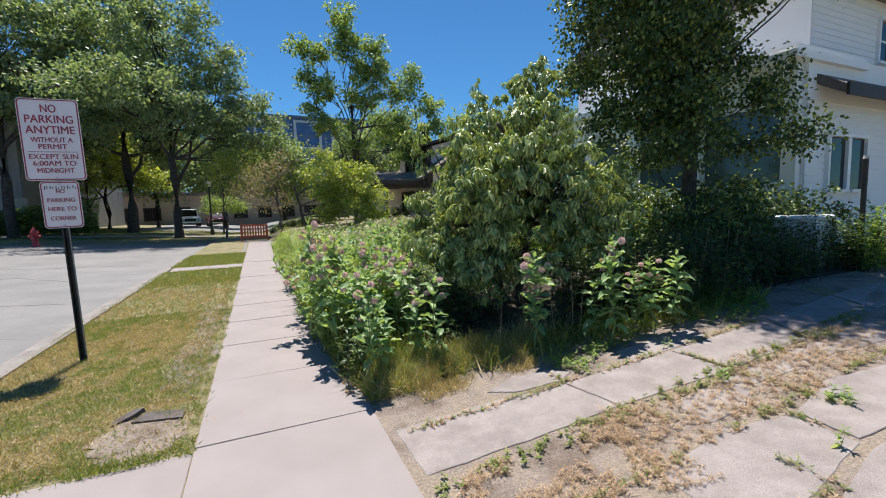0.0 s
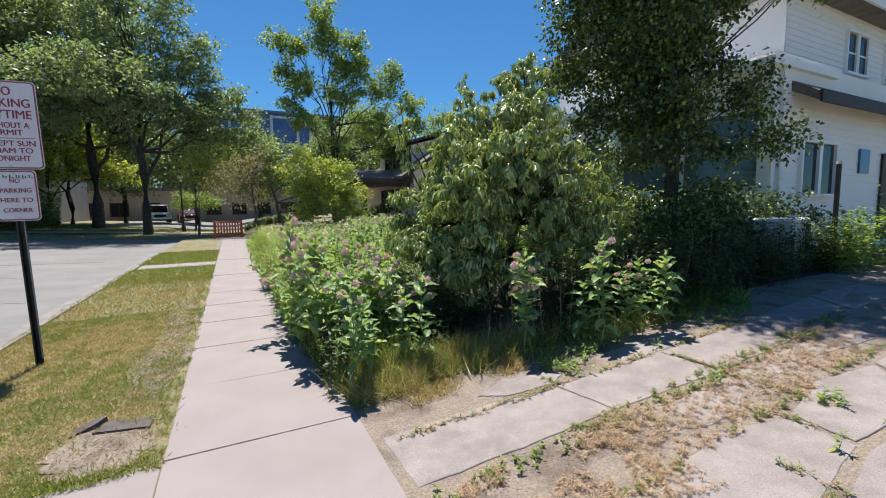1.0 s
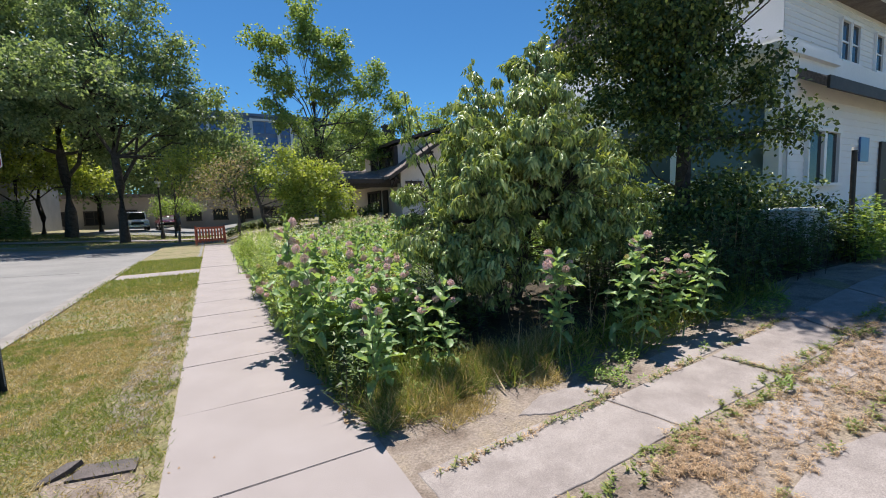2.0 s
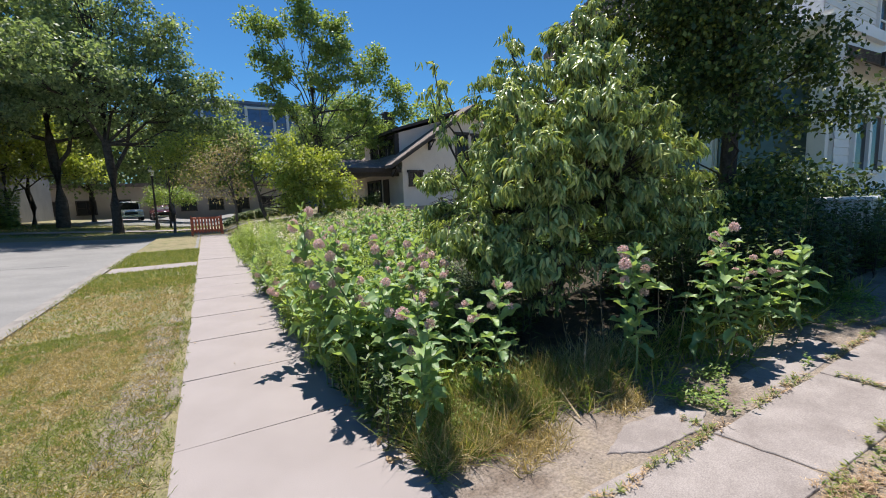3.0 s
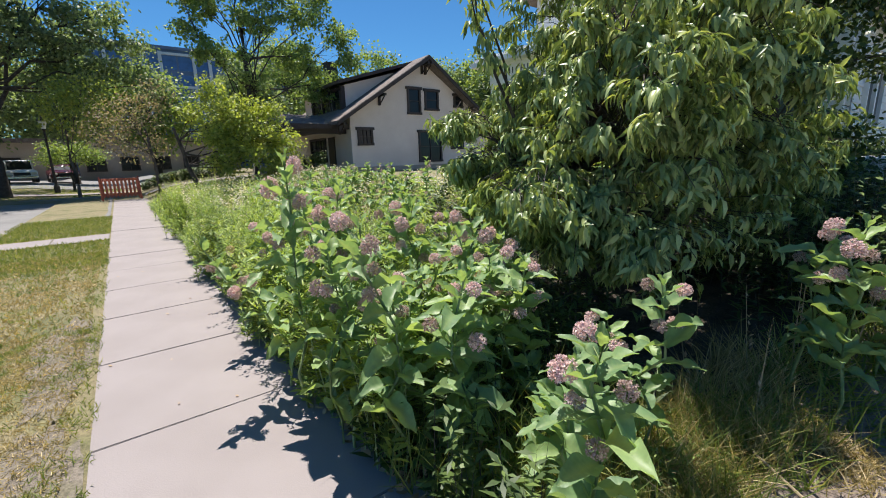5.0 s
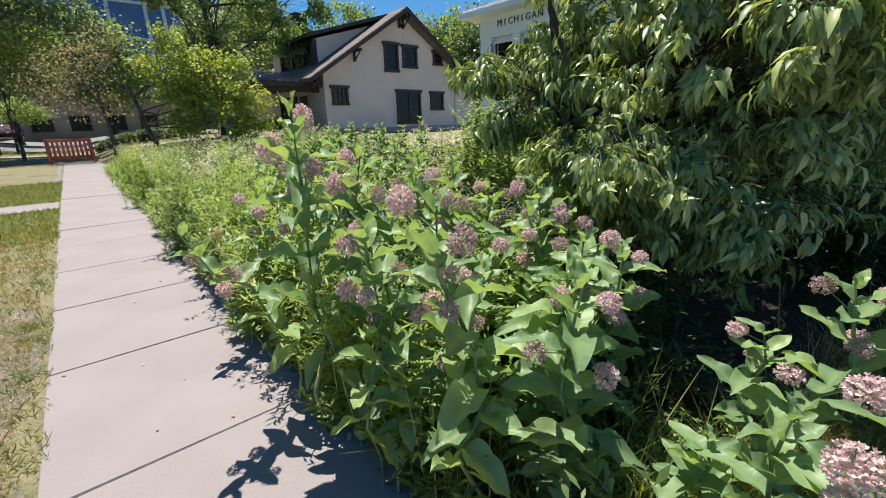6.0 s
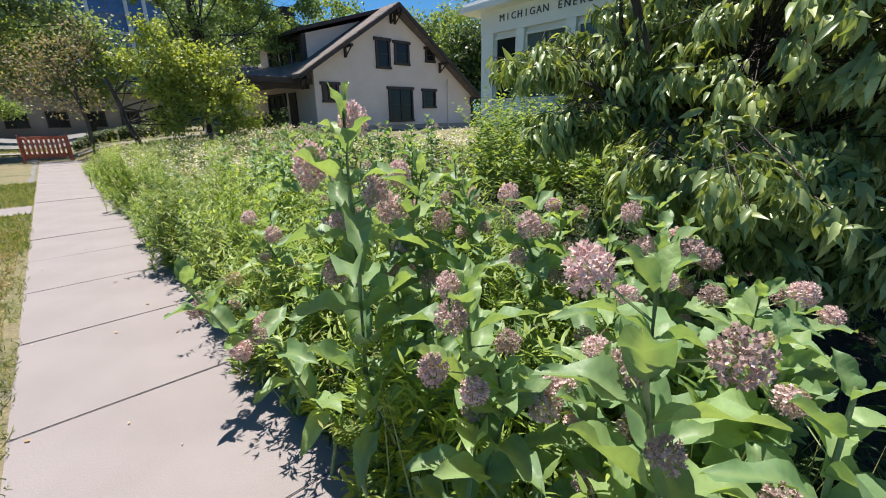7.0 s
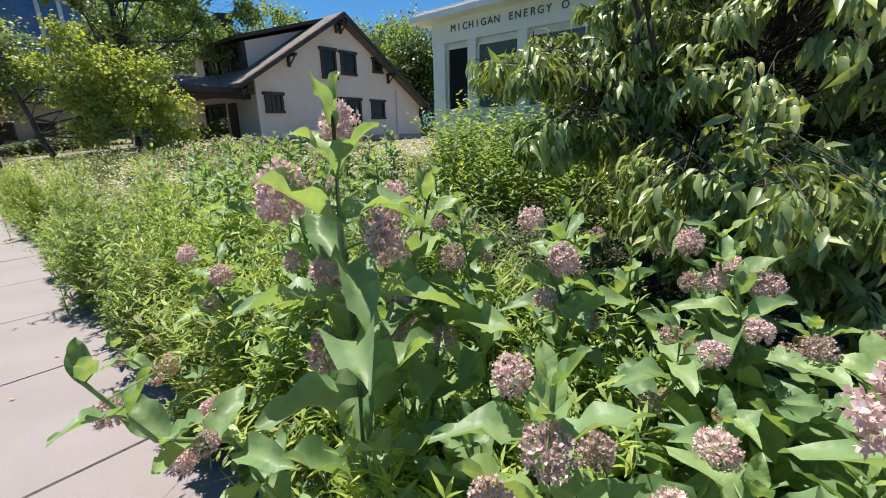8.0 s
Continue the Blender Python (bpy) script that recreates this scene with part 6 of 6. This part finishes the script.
weeds("lot_weeds", "broad leafy patches among the lot weeds", scatter(650, 1.4, 9.5, 7.5, 22, 38, lambda x, y: patch(x, y, 0.8, 23) > 0.1), 0.45, 18, (0.12, 0.028), M_DARKSHRUB_SHADE, 38, up=0.6, clumpy=0.7, shape=OVAL)
weeds("fleabane", "drifts of small white daisy flowers in the weeds", scatter(520, 1.7, 9.0, 9.0, 20, 16, lambda x, y: patch(x, y, 0.45, 5) > 0.05), 0.6, 8, (0.08, 0.008), M_WEED, 16, up=0.9, tips=(M_WHITEFL, 0.042, 11))
weeds("fleabane", "white daisy flowers near the pavement", scatter(70, 1.3, 2.0, 8.0, 17, 17), 0.6, 8, (0.08, 0.008), M_WEED, 17, up=0.9, tips=(M_WHITEFL, 0.028, 9))
weeds("bank_weeds", "light green bramble below the white house", scatter(1100, 4.5, 9.8, 5.5, 12.2, 18, lambda x, y: x > 0.9 + 1.1 * (y - 4.15) and x > 4.8), 1.08, 24, (0.125, 0.032), M_WEED, 18, up=0.5, shape=OVAL, clumpy=0.7, wob=0.25)
# Shade below the tree is put into these leaf and stalk colours.
weeds("shade_weeds", "weeds under the shade tree, darkened in colour for its shade", scatter(1100, 4.4, 9.6, 2.55, 4.6, 19, lambda x, y: y > 2.5 + 0.12 * patch(x, y, 2) + 0.1), 0.8, 22, (0.085, 0.02), M_DARKSHRUB_SHADE, 19, M_BARK, up=0.5)
weeds("sunny_weeds", "bright green saplings beside the white house", scatter(95, 8.7, 11.2, 2.35, 3.3, 20), 1.1, 34, (0.1, 0.026), M_WEED, 20, up=0.3, shape=OVAL, wob=0.2, clumpy=0.4)
weeds("dock_stalks", "tall dry brown seed stalks in the shade", scatter(26, 2.7, 6.5, 2.8, 3.6, 21), 0.95, 22, (0.03, 0.006), M_BROWNWEED, 21, M_DRYSTEM, up=1.6)
# Dark leaf and stalk colours paint the gloom beneath the peach tree.
weeds("under_tree_weeds", "stems and leaves below the peach tree, coloured dark for shade", scatter(560, 2.3, 5.6, 3.3, 6.5, 22, lambda x, y: abs(0.75 * (y - 3.6) - 0.66 * (x - 3.3)) > 0.4), 0.45, 14, (0.09, 0.012), M_DARKSHRUB_SHADE, 22, M_BARK)
weeds("withered_weeds", "withered brown mat weeds between broken slabs", scatter(760, 2.5, 5.6, 1.1, 1.75, 23, lambda x, y: abs(y - 1.36 - 0.05 * (x - 3)) < 0.26 + 0.2 * patch(x, y, 3)), 0.045, 24, (0.03, 0.0019), M_BROWNWEED, 23, M_DRYSTEM, shape=KITE, up=0.2, wob=0.9, stalk=0.002)
weeds("withered_weeds", "sparse withered weeds on the driveway soil", scatter(500, 1.45, 3.0, 0.9, 1.66, 24, lambda x, y: patch(x, y, 4) > 0.05), 0.045, 20, (0.03, 0.002), M_BROWNWEED, 24, M_DRYSTEM, shape=KITE, up=0.2, wob=0.9, stalk=0.002)
weeds("joint_weeds", "small green weeds growing in slab joints", scatter(200, 1.42, 6.2, 1.54, 1.7, 25, lambda x, y: patch(x, y, 2, 8) > -0.2), 0.05, 12, (0.034, 0.006), M_GRASS, 25, up=0.5, wob=0.6, stalk=0.002)
weeds("joint_weeds", "small green weeds along the driveway edge", scatter(220, 2.9, 6.0, 2.2, 2.6, 26, lambda x, y: patch(x, y, 2.4, 3) > 0.1), 0.08, 10, (0.04, 0.007), M_WEED, 26, up=0.5, wob=0.5, stalk=0.002)
def near_joint(x, y):
    return min(abs(y - 1.12 - 0.03 * patch(x, y, 2)), abs(y - 0.56), abs(y - 2.2 + 0.04 * (x - 3)), abs(x - 2.88 + 0.2 * (y - 2.0)), abs(x - 4.0), abs(x - 3.64) if y < 1.1 else 9) < 0.03 and patch(x, y, 3.0, 17) > -0.1


weeds("joint_weeds", "fine grass and weeds in the driveway joints", scatter(420, 1.45, 5.6, 0.5, 2.4, 46, near_joint), 0.035, 9, (0.034, 0.0035), M_GRASS, 46, up=0.6, wob=0.6, stalk=0.0015)
weeds("joint_weeds", "withered bits along the driveway joints", scatter(420, 1.45, 5.6, 0.5, 2.4, 47, near_joint), 0.03, 10, (0.03, 0.003), M_BROWNWEED, 47, M_DRYSTEM, up=0.3, wob=0.8, stalk=0.0015)
weeds("driveway_weed", "small green rosette weed on the driveway", np.array([(4.05, 0.92), (4.12, 0.95), (4.0, 0.98), (4.08, 1.0), (3.72, 1.52), (3.76, 1.5), (5.2, 1.5), (5.6, 1.7), (5.7, 1.65), (3.5, 0.72), (4.4, 0.7)]), 0.1, 20, (0.055, 0.008), M_WEED, 27, up=0.6, wob=0.3, stalk=0.002)
weeds("hedge", "rounded green bushes beyond the tan house", scatter(160, 28.5, 33.5, 31.0, 32.6, 44), 2.6, 30, (0.2, 0.07), M_WALNUT, 44, shape=OVAL)
weeds("porch_bush", "dark clipped bush in front of the porch", scatter(150, 8.0, 10.2, 26.2, 27.4, 28), 1.1, 26, (0.14, 0.04), M_DARKSHRUB_SHADE, 28, shape=OVAL)
weeds("hedge", "low clipped hedge beyond the junction", scatter(300, 1.5, 6, 33.5, 34.8, 29), 0.8, 24, (0.14, 0.05), M_DARKSHRUB_SHADE, 29, shape=OVAL)
weeds("far_bushes", "rounded green bushes before the hall", scatter(320, -16, -9.5, 35.2, 36.4, 30), 2.2, 34, (0.2, 0.07), M_WALNUT, 30, shape=OVAL)

# ---- broken driveway slabs ----
driveway = thing("driveway", "broken weathered concrete slabs of an old driveway", "driveway", kind="structure")


def broken_slab(pts, lift, seed):
    r = random.Random(seed)
    ring = []
    for (x0, y0), (x1, y1) in zip(pts, pts[1:] + pts[:1]):
        for i in range(9):
            t = i / 9
            j = 0.0 if i == 0 else 0.007
            ring.append((x0 + (x1 - x0) * t + r.uniform(-j, j), y0 + (y1 - y0) * t + r.uniform(-j, j)))
    bm = bmesh.new()
    top = [bm.verts.new((x, y, ground_z(x, y) + lift)) for x, y in ring]
    f = bm.faces.new(top)
    if f.normal.z < 0 or f.calc_area() and (f.normal_update() or f.normal.z < 0):
        f.normal_flip()
    ex = bmesh.ops.extrude_face_region(bm, geom=[f])
    for v in [e for e in ex["geom"] if isinstance(e, bmesh.types.BMVert)]:
        v.co.z -= 0.12
    bmesh.ops.recalc_face_normals(bm, faces=bm.faces[:])
    edge = [e for e in bm.edges if all(v.co.z > ground_z(v.co.x, v.co.y) + lift - 0.02 for v in e.verts)]
    bmesh.ops.bevel(bm, geom=edge, offset=0.004, segments=1, affect="EDGES")
    return part("slab", bm, M_CONC_OLD, driveway)


STRIP_SLABS = [
    ([(1.4, 2.34), (1.41, 1.76), (2.2, 1.72), (2.88, 1.7), (2.8, 2.2), (2.1, 2.3)], 0.003),
    ([(2.815, 2.2), (2.9, 1.7), (4.0, 1.62), (3.96, 2.12)], 0.003),
    ([(3.98, 2.12), (4.02, 1.62), (5.05, 1.6), (5.35, 2.12)], 0.003),
    ([(5.38, 2.12), (5.08, 1.6), (6.3, 1.62), (6.6, 2.1)], 0.005),
    ([(6.63, 2.1), (6.33, 1.62), (7.6, 1.6), (7.9, 2.1)], 0.005),
    ([(2.22, 2.44), (2.42, 2.31), (2.8, 2.25), (3.0, 2.34), (2.88, 2.47), (2.5, 2.55)], 0.003),
    ([(3.6, 2.42), (3.55, 2.16), (4.5, 2.16), (4.6, 2.4)], 0.0),
    ([(3.2, 1.53), (3.18, 1.24), (3.5, 1.22), (3.8, 1.36), (3.95, 1.55)], 0.0),
]
FIELD_SLABS = [
    ([(4.02, 1.55), (3.9, 1.38), (4.5, 1.32), (4.9, 1.52)], 0.0),
    ([(5.0, 1.52), (4.75, 1.34), (5.6, 1.2), (5.9, 1.5)], 0.0),
    ([(2.5, 1.08), (2.5, 0.55), (3.62, 0.68), (3.66, 1.02), (3.2, 1.16)], 0.0),
    ([(3.7, 1.02), (3.66, 0.7), (4.6, 0.62), (4.9, 1.02), (4.3, 1.14)], 0.005),
    ([(4.95, 1.02), (4.66, 0.62), (5.9, 0.6), (6.1, 1.0)], 0.005),
    ([(3.0, 0.52), (3.0, -0.9), (4.6, -0.9), (4.6, 0.54), (3.62, 0.62)], 0.005),
    ([(4.64, 0.54), (4.64, -0.9), (6.2, -0.9), (6.2, 0.52)], 0.005),
    ([(1.5, 0.9), (1.5, -0.8), (2.9, -0.8), (2.9, 0.45), (2.4, 0.5)], 0.0),
]
for i, (pts, lift) in enumerate(STRIP_SLABS + FIELD_SLABS):
    broken_slab(pts, lift, i)
stick = thing("dry_stick", "pale dry stick lying on the soil", "stick", (2.33, 2.83, ground_z(2.33, 2.83) + 0.03))
part("stem", rod(bmesh.new(), (0.0, -0.1, 0.0), (0.05, 0.12, 0.09), 0.007, 0.004, 6), M_DRYSTEM, stick)

# crumbs of stone on the driveway, fallen leaves on the pavement
g = np.random.default_rng(90)
xy = scatter(2200, 1.38, 5.5, 0.6, 2.85, 91)
P = np.stack([xy[:, 0], xy[:, 1], land_z(xy) - 0.006], -1)
D = g.normal(size=P.shape)
D[:, 2] = np.abs(D[:, 2]) * 0.15
sz = g.uniform(0.005, 0.014, len(P))
tagged(link_mesh("gravel", leaf_mesh("gravel", P, D, unit(g.normal(size=P.shape) * 0.35 + np.array([0, 0, 1.0])), sz, sz * 0.5, OVAL, -0.25), M_CONC_OLD), "small stone crumbs and gravel on dry soil", "gravel", kind="stuff")
xy = scatter(24, 0.15, 1.3, 2.9, 12, 92)
P = np.stack([xy[:, 0], xy[:, 1], np.full(len(xy), 0.006)], -1)
D = np.concatenate([g.normal(size=(24, 2)), np.full((24, 1), 0.05)], 1)
sz = g.uniform(0.01, 0.03, 24)
tagged(link_mesh("litter", leaf_mesh("litter", P, D, np.tile([0.0, 0, 1], (24, 1)), sz, sz * 0.3, OVAL, -0.1), M_BROWNWEED), "a few dry leaf scraps on the pavement", "litter", kind="stuff")

xy = scatter(420, 1.2, 1.9, 3.05, 5.2, 93)
P = np.stack([xy[:, 0], xy[:, 1], land_z(xy) + g.uniform(0.004, 0.02, len(xy))], -1)
D = np.concatenate([g.normal(size=(420, 2)), g.normal(size=(420, 1)) * 0.2], 1)
sz = g.uniform(0.025, 0.075, 420)
tagged(link_mesh("litter", leaf_mesh("litter", P, D, unit(g.normal(size=P.shape) * 0.4 + np.array([0, 0, 1.0])), sz, sz * 0.28, OVAL, -0.3), M_BROWNWEED), "curled dry brown leaves under the milkweed", "litter", kind="stuff")

# cables beside the hall
for k in range(3):
    t = Tubes(4)
    a, b = Vector((-13.9, 34.0, 8.6 - 0.55 * k)), Vector((-34.0, 34.0, 9.2 - 0.55 * k))
    t.add([a.lerp(b, i / 10) - Vector((0, 0, 0.5 * math.sin(math.pi * i / 10))) for i in range(11)], [0.025] * 11)
    cable = thing("cable", "pale overhead cable beside the hall", "cable", (0, 0, 0), 0, "overhead cables")
    link_mesh("line", t.mesh("line"), M_HOLE, cable)
